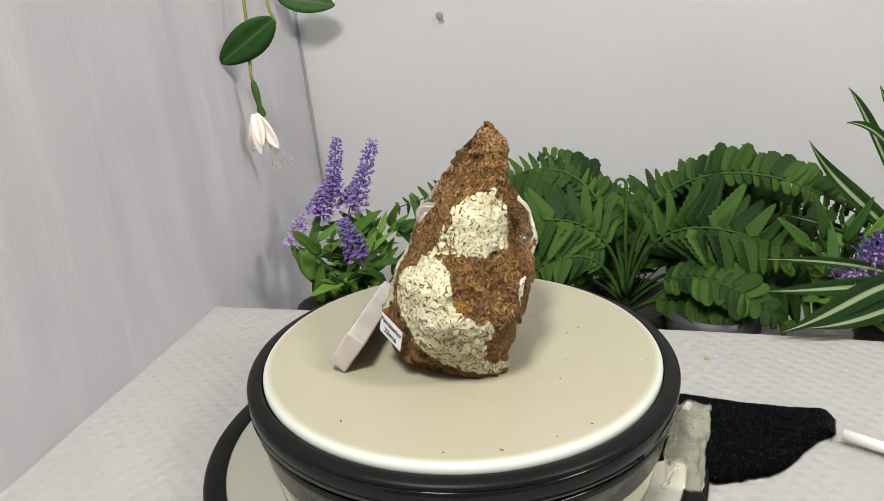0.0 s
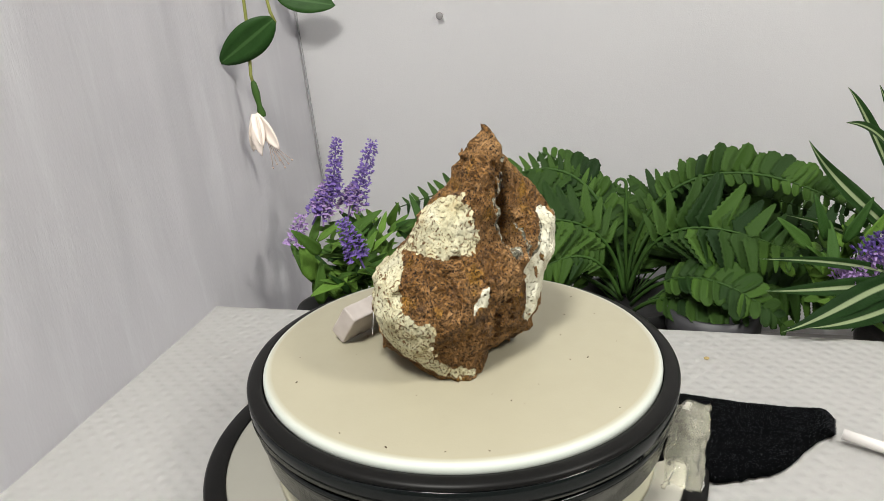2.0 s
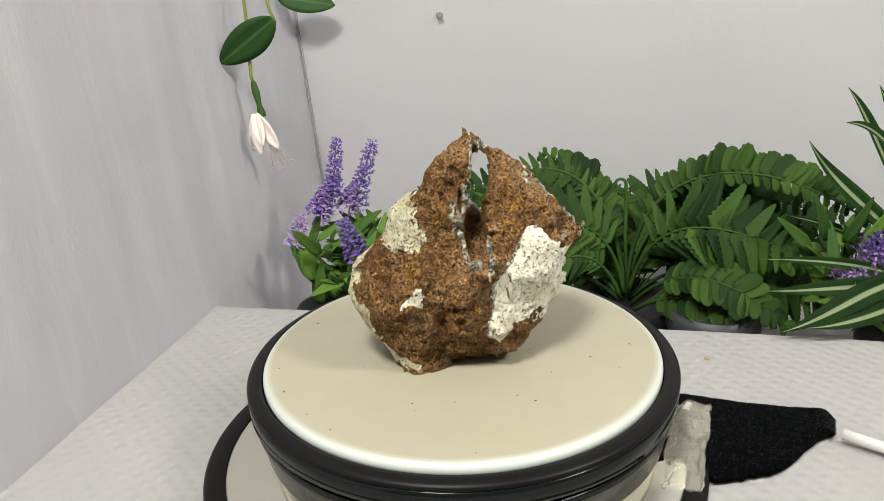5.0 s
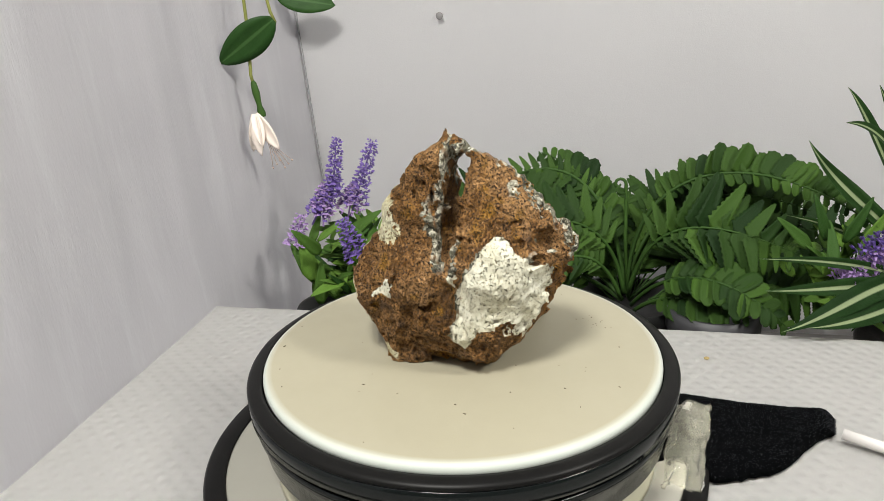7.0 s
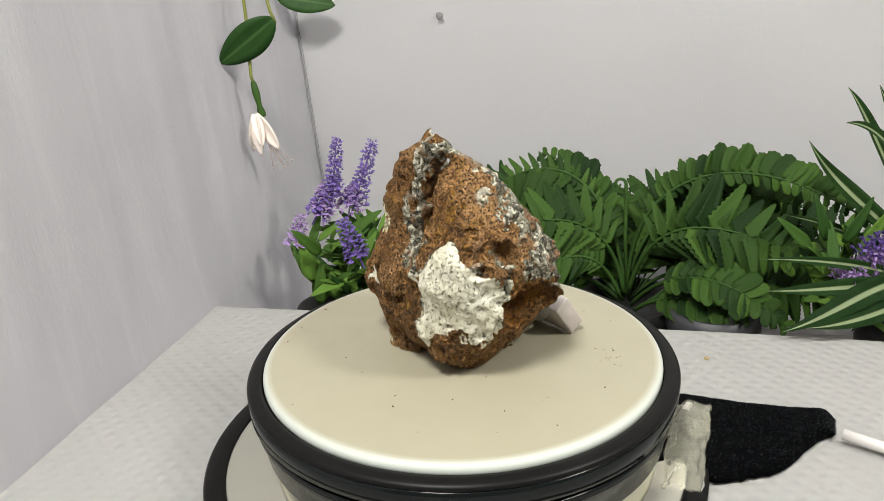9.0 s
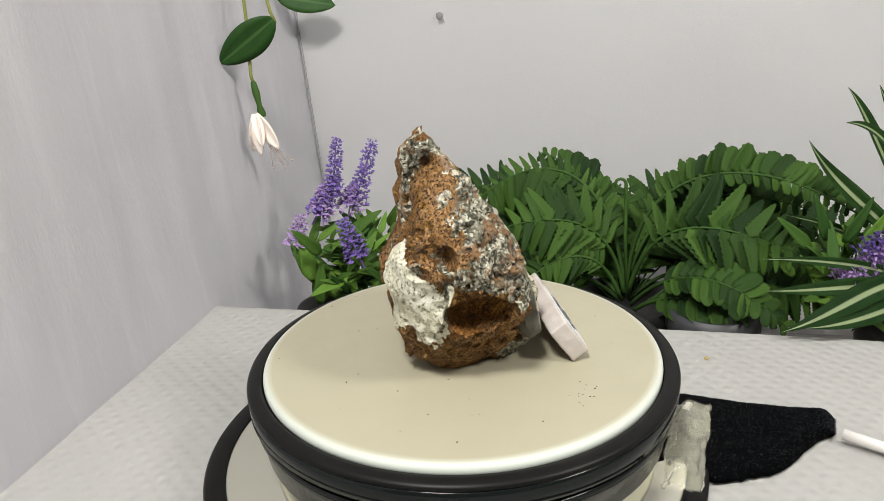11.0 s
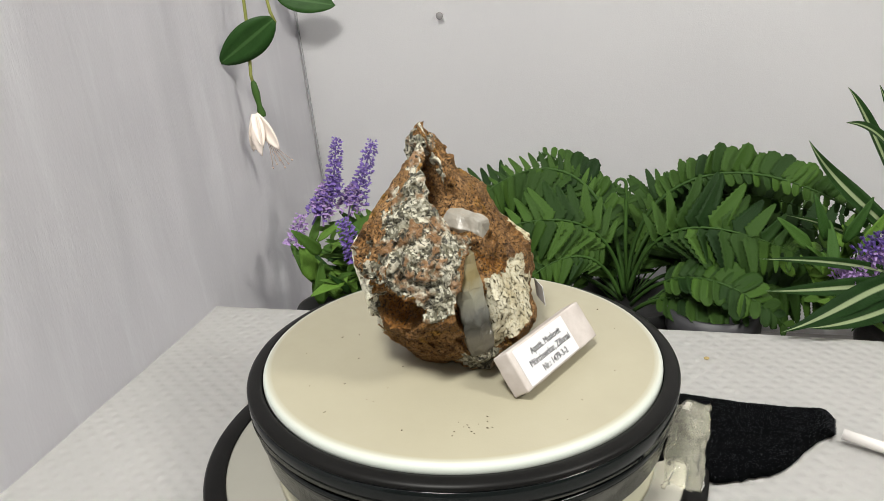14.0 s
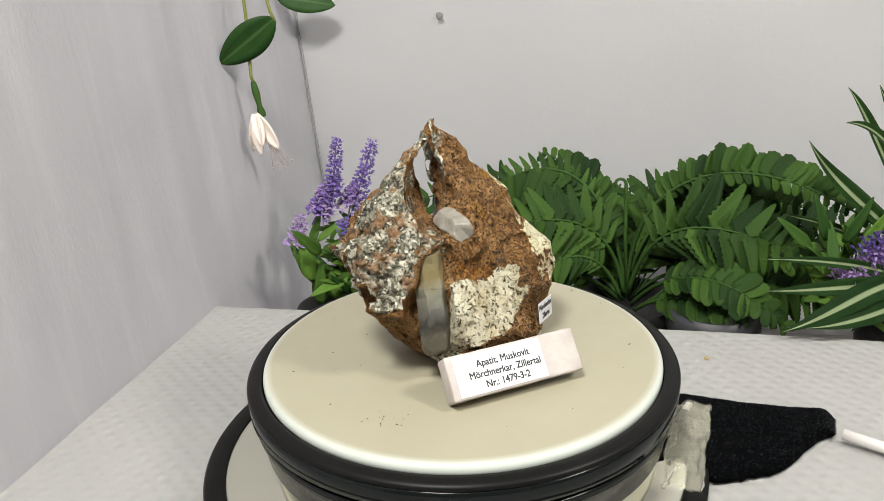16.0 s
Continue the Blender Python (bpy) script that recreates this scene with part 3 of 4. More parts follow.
for k, (_, _, _, facets, fray, least) in enumerate(PATCHES, 1):
    if facets is None:
        wall = np.minimum(hollow(mid, *SLIT[0]), hollow(mid, *SLIT[1]))
        s = np.where((mid[:, 1] < 2.5 - 0.12 * (mid[:, 0] - 24)) & (solid(mid) > -4.5), 1.3 - wall + 0.45 * ragged, -1.0)
        owner[s > 0] = k
        continue
    for facet in facets:
        a, e = math.radians(facet[0]), math.radians(facet[1])
        faces_it = turned @ np.array((math.cos(e) * math.cos(a), math.cos(e) * math.sin(a), math.sin(e))) > least
        owner[faces_it & (near(mid, (facet,)) + fray * ragged > 0)] = k


def rock_mesh(name, sel, material):
    used, inv = np.unique(quads[sel], return_inverse=True)
    me = bpy.data.meshes.new(name)
    me.from_pydata((verts[used] / 1000).tolist(), [], inv.reshape(-1, 4).tolist())
    me.materials.append(MATS[material])
    me.polygons.foreach_set("use_smooth", [True] * len(me.polygons))
    return me


pieces = {}
for k in range(1, len(PATCHES) + 1):
    own = np.flatnonzero(owner == k)
    pieces[k] = []
    if len(own):
        lab = islands(quads[own])
        for piece in np.unique(lab):
            sel = own[lab == piece]
            if len(sel) < 60:
                owner[sel] = 0
            else:
                pieces[k].append(sel)
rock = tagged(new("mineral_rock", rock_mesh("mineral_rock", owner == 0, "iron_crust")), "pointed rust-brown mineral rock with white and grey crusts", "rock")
for k, (name, material, label, *_) in enumerate(PATCHES, 1):
    for sel in pieces[k]:
        part(name, rock_mesh(name, sel, material), material, rock, label)


def prism(r, length, tip, sides=6, seed=0):
    """A six-sided crystal along z with an uneven, bevelled end."""
    rnd = random.Random(seed)
    bm = bmesh.new()
    rr = [r * rnd.uniform(0.88, 1.12) for _ in range(sides)]
    rings = []
    for z, s in ((0, 0.9), (length * 0.35, 1.0), (length * 0.7, 0.99), (length - tip, 0.96), (length - tip * 0.25, 0.90), (length, 0.72)):
        rings.append([bm.verts.new((s * rr[k] * math.cos(2 * math.pi * k / sides), s * rr[k] * math.sin(2 * math.pi * k / sides), z + rnd.uniform(-1, 1) * r * 0.05)) for k in range(sides)])
    for a, b in zip(rings, rings[1:]):
        for k in range(sides):
            bm.faces.new((a[k], a[(k + 1) % sides], b[(k + 1) % sides], b[k]))
    bm.faces.new(rings[0][::-1])
    bm.faces.new(rings[-1])
    bmesh.ops.bevel(bm, geom=list(bm.edges), offset=r * 0.06, segments=1, affect="EDGES")
    bmesh.ops.subdivide_edges(bm, edges=[e for e in bm.edges if e.calc_length() > r * 0.3], cuts=3, use_grid_fill=True)
    for v in bm.verts:
        v.co += Vector(noise.noise_vector(v.co * 190 + Vector((seed, 0, 0)))) * r * 0.19 + Vector(noise.noise_vector(v.co * 600)) * r * 0.035
    return bm


def aim(at, to):
    at, to = Vector(at) / 1000, Vector(to) / 1000
    return Matrix.Translation(at) @ (to - at).to_track_quat("Z", "Y").to_matrix().to_4x4()


part("crystal", prism(0.0068, 0.0205, 0.0020, 6, 3), "apatite", rock, "short clear greyish apatite crystal", False, aim((1.5, 6, 70), (-19.5, 8.5, 67)))
part("crystal", prism(0.0068, 0.046, 0.010, 6, 5), "smoky_quartz", rock, "long banded smoky quartz crystal", False, aim((-14.0, 26.0, 61), (-26.5, 31.0, 13)))


def words(name, text, size, parent, m, label=""):
    cu = bpy.data.curves.new(name, "FONT")
    cu.body, cu.size, cu.extrude, cu.bevel_depth, cu.bevel_resolution = text, size, 0.00003, size * 0.020, 0
    cu.align_x, cu.align_y = "CENTER", "CENTER"
    cu.materials.append(MATS["ink"])
    ob = new(name, cu)
    ob.parent = parent
    ob.matrix_local = m
    return tagged(ob, label)


# paper sticker on the rock's flank
out = Vector((-0.83, -0.53, 0.12)).normalized()
across = Vector((0, 0, 1)).cross(out).normalized()
STICKER = Matrix.Translation((-0.0325, -0.0285, 0.0235)) @ Matrix((across, out.cross(across), out)).transposed().to_4x4() @ pose(0, 0, 0, 0, 0, -9)
sticker = part("sticker", box(0.0205, 0.0100, 0.0003, bevel=0.0001, segs=1), "paper", rock, "small white printed paper sticker", False, STICKER)
words("lettering", "M\u00f6rchnerkar", 0.0037, sticker, pose(0, 0.0022, 0.0002))
words("lettering", "Zillertal", 0.0037, sticker, pose(0, -0.0022, 0.0002))

# the label block that leans on the rock
u = Vector((-0.195, -0.981, 0.0)).normalized()
w = Vector((11.5, -2.8, 16.2))
w = (w - u * w.dot(u)).normalized()
BLOCK = Matrix.Translation((-0.0442, 0.0385, 0.0004)) @ Matrix((u, w, u.cross(w))).transposed().to_4x4()
bm = box(0.065, 0.0200, 0.0097, (0.0325, 0.0100, 0.00485), 0.0009, 3)
bmesh.ops.subdivide_edges(bm, edges=[e for e in bm.edges if e.calc_length() > 0.005], cuts=14, use_grid_fill=True)
for v in bm.verts:
    v.co += Vector(noise.noise_vector(v.co * 260)) * 0.00022
label_block = hub("label_block", "pale stone bar with a printed paper label, leaning on the rock", "label stand")
part("bar", bm, "chalk_block", label_block, "pinkish white stone bar", m=BLOCK)
card = part("paper_label", box(0.0435, 0.0180, 0.0003, bevel=0.0001, segs=1), "paper", label_block, "white printed paper label", False, BLOCK @ pose(0.0250, 0.0100, 0.0099))
for i, line in enumerate(("Apatit, Muskovit", "M\u00f6rchnerkar, Zillertal", "Nr.: 1479-3-2")):
    words("lettering", line, 0.0044, card, pose(0.0022, 0.0040 - 0.0048 * i, 0.0002) @ Matrix.Diagonal((0.90, 1, 1, 1)))

# crumbs lying on the plate
bm = bmesh.new()
rnd = random.Random(4)
for i in range(34):
    r, a = 0.094 * math.sqrt(rnd.uniform(0.1, 1)), rnd.uniform(0, 6.283)
    s = rnd.choice((0.0002, 0.0002, 0.0003, 0.0004))
    bmesh.ops.create_icosphere(bm, subdivisions=1, radius=s, matrix=Matrix.Translation((r * math.cos(a), r * math.sin(a), s * 0.4)) @ pose(0, 0, 0, 0, 0, rnd.uniform(0, 180)) @ Matrix.Diagonal((rnd.uniform(1, 2.6), 1, 0.5, 1)))
for i in range(11):
    x, y = rnd.gauss(-0.041, 0.006), rnd.gauss(0.064, 0.004)
    bmesh.ops.create_icosphere(bm, subdivisions=1, radius=rnd.uniform(0.00015, 0.0004), matrix=Matrix.Translation((x, y, 0.0002)) @ Matrix.Diagonal((rnd.uniform(1, 2), 1, 0.5, 1)))
crumbs = thing("rock_crumbs", bm, "crumb", "scattered tiny brown rock crumbs on the plate", "crumbs", kind="stuff")

# ---- plants behind the table ----
def leaf_green(name, dark, light, rough=0.55, stripe=None, vein=None):
    m = Mat(name, rough, spec=0.18)
    c = m.mix(m.rand(), dark, light)
    c = m.mix(m.ramp(m.noise(70, 4), (0.3, 0.0), (0.75, 0.45)), c, tuple(v * 0.55 for v in dark))
    if stripe:
        c = m.mix(m.ramp(m.attr("across"), (0.15, 1.0), (0.27, 0.0)), c, stripe)
    if vein:
        c = m.mix(m.ramp(m.attr("across"), (0.05, 1.0), (0.13, 0.0)), c, vein)
    m.colour(c)
    m.bump(m.noise(420, 3), 0.0005, 0.5)
    return m


leaf_green("fern_leaf", (0.008, 0.029, 0.004), (0.058, 0.125, 0.016))
leaf_green("fern_stem", (0.032, 0.075, 0.015), (0.05, 0.11, 0.022))
leaf_green("lavender_leaf", (0.022, 0.066, 0.012), (0.150, 0.285, 0.040))
leaf_green("striped_leaf", (0.018, 0.056, 0.012), (0.034, 0.09, 0.019), stripe=(0.40, 0.48, 0.27))
leaf_green("vine_leaf", (0.020, 0.062, 0.012), (0.032, 0.085, 0.018), vein=(0.045, 0.105, 0.028))
leaf_green("vine_stem", (0.24, 0.26, 0.07), (0.30, 0.30, 0.09))
plain("purple_floret", (0.21, 0.13, 0.46), 0.6, 0.5, 240)
plain("violet_floret", (0.46, 0.30, 0.62), 0.6, 0.5, 200)
plain("petal_blush", (0.90, 0.80, 0.72), 0.5, 0.10, 120)
plain("stamen", (0.55, 0.42, 0.35), 0.6)
plain("pot_black", (0.012, 0.012, 0.012), 0.45, 0.2)
plain("pot_grey", (0.05, 0.05, 0.055), 0.5, 0.2)
plain("velvet", (0.0035, 0.004, 0.005), 0.9, 0.6, 400, spec=0.08)
# pile greyer than the pad: the velvet's sheen as colour
plain("velvet_sheen_pile", (0.050, 0.054, 0.064), 0.45, 0.7, 900, spec=0.35)
plain("stick_white", (0.74, 0.71, 0.68), 0.5, 0.06)
m = Mat("clear_film", 0.05, spec=0.6)
m.colour((0.96, 0.95, 0.88))
m.b.inputs["Transmission Weight"].default_value = 0.95
m.b.inputs["IOR"].default_value = 1.16
m.bump(m.noise(55, 4, dist=0.8), 0.003, 0.35)


def blade(length, width, rows=8, outline=None, fold=0.25, droop=0.15, notch=0, waist=1.0, thick=0.0004):
    """A leaf along +x, its face up +z, folded along the midrib; with an 'across' value for veins and stripes."""
    bm = bmesh.new()
    lay = bm.verts.layers.float.new("across")
    cross = (-1.0, -0.5, 0.0, 0.5, 1.0)
    layers = []
    for low in (0.0, thick):
        grid = []
        for i in range(rows + 1):
            t = i / rows
            full = width * 0.5 * (outline(t) if outline else math.sin(math.pi * min(1.0, 0.06 + 0.94 * t ** waist)) ** 0.8)
            row = []
            for c in cross:
                # only the outer edge is toothed
                w = full * (1 - notch) if notch and i % 2 and abs(c) == 1 else full
                v = bm.verts.new((length * t, c * w, abs(c) * full * fold - droop * length * t * t - low))
                v[lay] = abs(c)
                row.append(v)
            grid.append(row)
        layers.append(grid)
    top, under = layers
    for i in range(rows):
        for k in range(4):
            bm.faces.new((top[i][k], top[i + 1][k], top[i + 1][k + 1], top[i][k + 1]))
            bm.faces.new((under[i][k + 1], under[i + 1][k + 1], under[i + 1][k], under[i][k]))
        for k in (0, 4):
            bm.faces.new((top[i][k], under[i][k], under[i + 1][k], top[i + 1][k]))
    for k in range(4):
        for i in (0, rows):
            bm.faces.new((top[i][k], top[i][k + 1], under[i][k + 1], under[i][k]))
    bmesh.ops.recalc_face_normals(bm, faces=bm.faces)
    return bm


def facing(at, along, normal):
    """A pose with x along a direction and z near a normal."""
    x = Vector(along).normalized()
    y = Vector(normal).cross(x).normalized()
    z = x.cross(y)
    m = Matrix((x, y, z)).transposed().to_4x4()
    m.translation = at
    return m


def mm(p):
    return Vector(p) / 1000


def comb(t):
    return 0.75 + 0.25 * math.sin(math.pi * t) if t < 0.86 else max(0.12, 0.80 * (1 - (t - 0.86) / 0.22))


LEAFLETS = {
    "short": finish("leaflet", blade(1.0, 0.60, 12, comb, 0.22, 0.12, 0.14, thick=0.012), "fern_leaf"),
    "long": finish("leaflet", blade(1.0, 0.43, 18, lambda t: min(1.0, 0.35 + t / 0.16) * (1.02 - t) ** 0.55, 0.20, 0.18, 0.22, 1.0, thick=0.006), "fern_leaf"),
}


def frond(plant, curve, n, up, down, kind, normal, seed, start=0.28, girth=0.0019):
    """One fern frond: an arched midrib with leaflets on both sides."""
    rnd = random.Random(seed)
    c = [mm(p) for p in curve]
    pts = [bez(c, i / 22) for i in range(23)]
    bm = tube(bmesh.new(), pts, [girth * (1 - 0.75 * i / 22) for i in range(23)])
    rib = part("frond", bm, "fern_stem", plant, "arched green fern frond")
    for i in range(n):
        t = start + (1 - start) * (i + 0.5) / n
        p = bez(c, t)
        tan = (bez(c, min(1, t + 0.01)) - bez(c, t - 0.01)).normalized()
        nrm = Vector(normal).normalized()
        side = tan.cross(nrm).normalized()
        taper = min(1.0, 0.55 + 2.2 * (t - start)) * (1.0 if t < 0.72 else 1 - 0.70 * (t - 0.72) / 0.28)
        for s, size in ((1, up), (-1, down)):
            d = side * s * rnd.uniform(0.85, 1.0) + tan * rnd.uniform(0.30, 0.55) + nrm * rnd.uniform(-0.25, 0.15)
            tilt = nrm + side * rnd.uniform(-0.35, 0.35) + tan * rnd.uniform(-0.3, 0.3)
            size_here = size * taper * rnd.uniform(0.88, 1.1) / 1000
            ob = part("leaflet", LEAFLETS[kind], "", rib)
            ob.matrix_local = facing(p, d, tilt) @ Matrix.Scale(size_here, 4)


FACE = (0.0, -0.9, 0.45)
fern = hub("fern_plant", "artificial green fern with arching serrated fronds", "plant", Matrix.Translation((0, 0, 0)))
frond(fern, ((141, 235, -79), (141, 250, 53), (258, 220, 44), (335, 190, -30)), 26, 11, 24, "short", FACE, 1)
frond(fern, ((142, 235, -79), (151, 220, -1), (193, 200, -3), (255, 185, -30)), 13, 42, 44, "long", (0.1, -0.85, 0.5), 2)
frond(fern, ((140, 235, -79), (130, 270, 41), (62, 270, 41), (14, 270, -8)), 17, 17, 34, "long", FACE, 3)
frond(fern, ((138, 235, -79), (128, 235, -14), (89, 220, 2), (36, 220, -12)), 12, 36, 38, "long", (-0.1, -0.85, 0.5), 4)
frond(fern, ((135, 235, -82), (118, 225, -34), (89, 215, -25), (53, 210, -55)), 13, 24, 24, "long", FACE, 5)
frond(fern, ((145, 235, -90), (161, 200, -41), (198, 170, -31), (240, 150, -76)), 14, 22, 24, "short", (0, -0.6, 0.8), 6)
frond(fern, ((148, 235, -95), (161, 210, -69), (182, 180, -57), (217, 165, -73)), 10, 22, 20, "short", (0, -0.6, 0.8), 7)
frond(fern, ((139, 260, -90), (107, 300, 13), (38, 320, 11), (-57, 330, -26)), 22, 24, 26, "long", FACE, 8)
frond(fern, ((145, 250, -86), (159, 270, 3), (229, 280, 2), (301, 280, -41)), 13, 38, 40, "long", FACE, 9)
frond(fern, ((137, 240, -87), (113, 270, -72), (75, 280, -58), (24, 280, -72)), 14, 26, 26, "long", FACE, 10)
frond(fern, ((143, 245, -84), (139, 260, -28), (122, 280, 17), (77, 300, 29)), 14, 20, 24, "short", FACE, 11)
frond(fern, ((143, 250, -84), (170, 290, -40), (240, 300, -30), (330, 290, -50)), 18, 30, 32, "long", FACE, 12)
frond(fern, ((145, 245, -90), (180, 260, -60), (230, 260, -60), (290, 240, -90)), 14, 28, 30, "long", FACE, 13)
frond(fern, ((140, 245, -90), (100, 290, -40), (30, 310, -35), (-40, 310, -70)), 18, 28, 28, "long", FACE, 14)
frond(fern, ((143, 240, -84), (165, 250, 4), (220, 255, 12), (290, 245, -16)), 18, 18, 28, "short", FACE, 15)
DENSE = (
    ((150, 250, -90), (190, 285, -26), (260, 290, -18), (345, 285, -36)), ((150, 250, -90), (200, 275, -30), (280, 275, -25), (370, 260, -60)),
    ((160, 245, -95), (210, 260, -55), (280, 255, -50), (340, 240, -85)), ((135, 255, -90), (110, 290, -18), (50, 300, -14), (0, 300, -38)),
    ((135, 255, -95), (100, 280, -60), (40, 285, -55), (-20, 285, -85)), ((155, 245, -95), (200, 225, -60), (250, 215, -55), (300, 205, -90)),
    ((141, 245, -84), (138, 268, -40), (128, 285, -15), (100, 295, -8)), ((143, 245, -84), (147, 268, -40), (162, 285, -15), (195, 295, -8)),
    ((140, 250, -90), (132, 262, -50), (118, 270, -30), (90, 275, -35)), ((145, 250, -90), (155, 262, -45), (172, 268, -28), (205, 270, -35)),
    ((150, 250, -90), (175, 290, -22), (215, 300, -18), (275, 300, -30)), ((140, 250, -90), (125, 295, -26), (95, 305, -10), (45, 315, -10)),
    ((165, 245, -95), (230, 250, -78), (300, 250, -74), (372, 240, -98)), ((165, 255, -95), (240, 275, -70), (310, 275, -62), (380, 260, -80)))
for i, curve in enumerate(DENSE):
    frond(fern, curve, 14, 36, 38, "long", (0.05 * (i % 3 - 1), -0.85, 0.5), 70 + i, 0.15, 0.0008)
# the rolled young frond
pts = [mm((141, 235, -79)), mm((139, 240, -30)), mm((139, 245, 8))]
pts += [mm((139 - 5.5 + (5.5 - 0.35 * i) * math.cos(0.45 * i), 245, 9 + (5.5 - 0.35 * i) * math.sin(0.45 * i) + 4)) for i in range(15)]
part("young_frond", tube(bmesh.new(), pts, [0.0016] * 3 + [0.0014 - 0.00004 * i for i in range(15)], 8), "fern_stem", fern, "curled young fern shoot")
for i, (x, z) in enumerate(((140, -2), (139, 3), (141, 8), (137, 6))):
    ob = part("leaflet", LEAFLETS["short"], "", fern)
    ob.matrix_local = facing(mm((x, 243, z)), ((-1) ** i, -0.2, 0.6), FACE) @ Matrix.Scale(0.009, 4)


def pot(name, at, r, h, material, label):
    ob = thing(name, lathe([(0, 0), (r * 0.78, 0), (r * 0.96, h * 0.82), (r * 1.06, h * 0.84), (r * 1.06, h), (r * 0.98, h), (r * 0.94, h * 0.85), (0, h * 0.82)], 48), material, label, "plant pot", Matrix.Translation(at))
    return ob


pot("plant_pot", (0.143, 0.250, -0.187), 0.045, 0.098, "pot_black", "black plastic plant pot")
pot("plant_pot", (0.200, 0.195, -0.187), 0.034, 0.112, "pot_grey", "dark grey plastic plant pot")
pot("plant_pot", (-0.105, 0.262, -0.187), 0.036, 0.095, "pot_black", "black plastic plant pot")
pot("plant_pot", (0.355, 0.190, -0.187), 0.042, 0.110, "pot_black", "black plastic plant pot")


def spike(parent, a, b, width, n, material, seed):
    """A flower spike: a stem thick with small four-petalled florets."""
    rnd = random.Random(seed)
    a, b = mm(a), mm(b)
    d = (b - a).normalized()
    o = d.orthogonal().normalized()
    q = d.cross(o)
    bm = tube(bmesh.new(), [a - d * 0.010, a, b], [0.0009, 0.0009, 0.0005], 5)
    n = int(n * 1.4)
    for i in range(n):
        t = (i + 0.5) / n
        r = 1.25 * width / 1000 * (1 - 0.62 * t) * rnd.uniform(0.45, 1.0)
        ang = i * 2.4
        out = o * math.cos(ang) + q * math.sin(ang)
        c = a + (b - a) * t + out * r
        s = rnd.uniform(0.0026, 0.0044) * (1 - 0.35 * t)
        for k in range(4):
            pet = (out + (o * math.cos(k * 1.57 + ang) + q * math.sin(k * 1.57 + ang)) * 0.9 + d * rnd.uniform(-0.3, 0.6)).normalized()
            wide = pet.cross(d).normalized() * s * 0.45
            v = [bm.verts.new(c), bm.verts.new(c + pet * s * 0.6 + wide), bm.verts.new(c + pet * s * 1.25), bm.verts.new(c + pet * s * 0.6 - wide), bm.verts.new(c + pet * s * 0.5 + d * s * 0.35)]
            for f in ((0, 1, 4), (1, 2, 4), (2, 3, 4), (3, 0, 4)):
                bm.faces.new([v[j] for j in f])
    return part("flower_spike", bm, material, parent, "purple flower spike", False)


LAV = [finish("leaf", blade(1.0, w, 10, lambda t: min(1.0, 0.25 + t / 0.35) * (1.02 - t) ** 0.6, 0.25, dr, 0, 0.8, 0.01), "lavender_leaf") for w, dr in ((0.32, 0.1), (0.40, 0.25), (0.27, 0.2))]


def bush(plant, centre, spread, n, lo, hi, seed):
    """Lance-shaped leaves that spring from a clump."""
    rnd = random.Random(seed)
    for i in range(n):
        a = rnd.uniform(0, 6.283)
        lift = rnd.uniform(0.15, 1.3)
        p = mm(centre) + Vector((rnd.gauss(0, spread[0]), rnd.gauss(0, spread[1]), rnd.uniform(0, spread[2]))) / 1000
        d = Vector((math.cos(a), math.sin(a) * 0.8 - 0.25, lift))
        if p.x + d.normalized().x * hi / 1000 < -0.142:
            continue
        ob = part("leaf", LAV[i % 3], "", plant)
        ob.matrix_local = facing(p, d, (rnd.uniform(-0.3, 0.3), -0.8, 0.7)) @ Matrix.Scale(rnd.uniform(lo, hi) / 1000, 4)


lavender = hub("lavender_plant", "artificial lavender with purple spikes and green leaves", "plant", group="lavender plants")
bush(lavender, (-94, 262, -92), (16, 12, 68), 90, 20, 36, 21)
bush(lavender, (-70, 285, -92), (28, 10, 70), 60, 22, 38, 22)
for x, y, z, dx, dz, s in ((-122, 245, -62, -6, 40, 46), (-122, 245, -60, -18, 40, 36), (-80, 240, -45, -16, 36, 40), (-118, 240, -80, 4, 30, 38)):
    ob = part("leaf", LAV[1], "", lavender)
    ob.matrix_local = facing(mm((x, y, z)), (dx, -6, dz), (0.15, -0.9, 0.4)) @ Matrix.Scale(s / 1000, 4)
for i, (a, b, w, n, mat) in enumerate((
    ((-104, 270, 6), (-96, 270, 56), 7, 60, "purple_floret"), ((-119, 270, -10), (-101, 270, 22), 9, 60, "purple_floret"),
    ((-88, 280, -6), (-67, 280, 50), 8, 80, "purple_floret"), ((-92, 278, -10), (-86, 278, 14), 10, 46, "violet_floret"),
    ((-113, 268, -10), (-110, 268, 18), 8, 40, "violet_floret"), ((-80, 230, -36), (-92, 230, -2), 8, 60, "purple_floret"),
    ((-136, 250, -30), (-128, 250, -3), 7, 36, "violet_floret"))):
    spike(lavender, a, b, w, n, mat, 40 + i)

second = hub("lavender_plant", "artificial lavender with pale violet florets beside striped leaves", "plant", group="lavender plants")
bush(second, (305, 190, -85), (26, 14, 55), 60, 24, 40, 31)
spike(second, (278, 150, -38), (312, 160, -16), 10, 90, "violet_floret", 60)
spike(second, (290, 160, -26), (330, 165, 0), 9, 80, "purple_floret", 61)
spike(second, (262, 140, -34), (282, 140, -28), 8, 40, "violet_floret", 62)
for x, z, dx, dz in ((272, -18, -10, 30), (285, -20, 14, 30), (262, -24, -24, 24), (298, -25, 20, 34)):
    ob = part("leaf", LAV[0], "", second)
    ob.matrix_local = facing(mm((x, 178, z)), (dx, -4, dz), (0.1, -0.9, 0.4)) @ Matrix.Scale(0.038, 4)


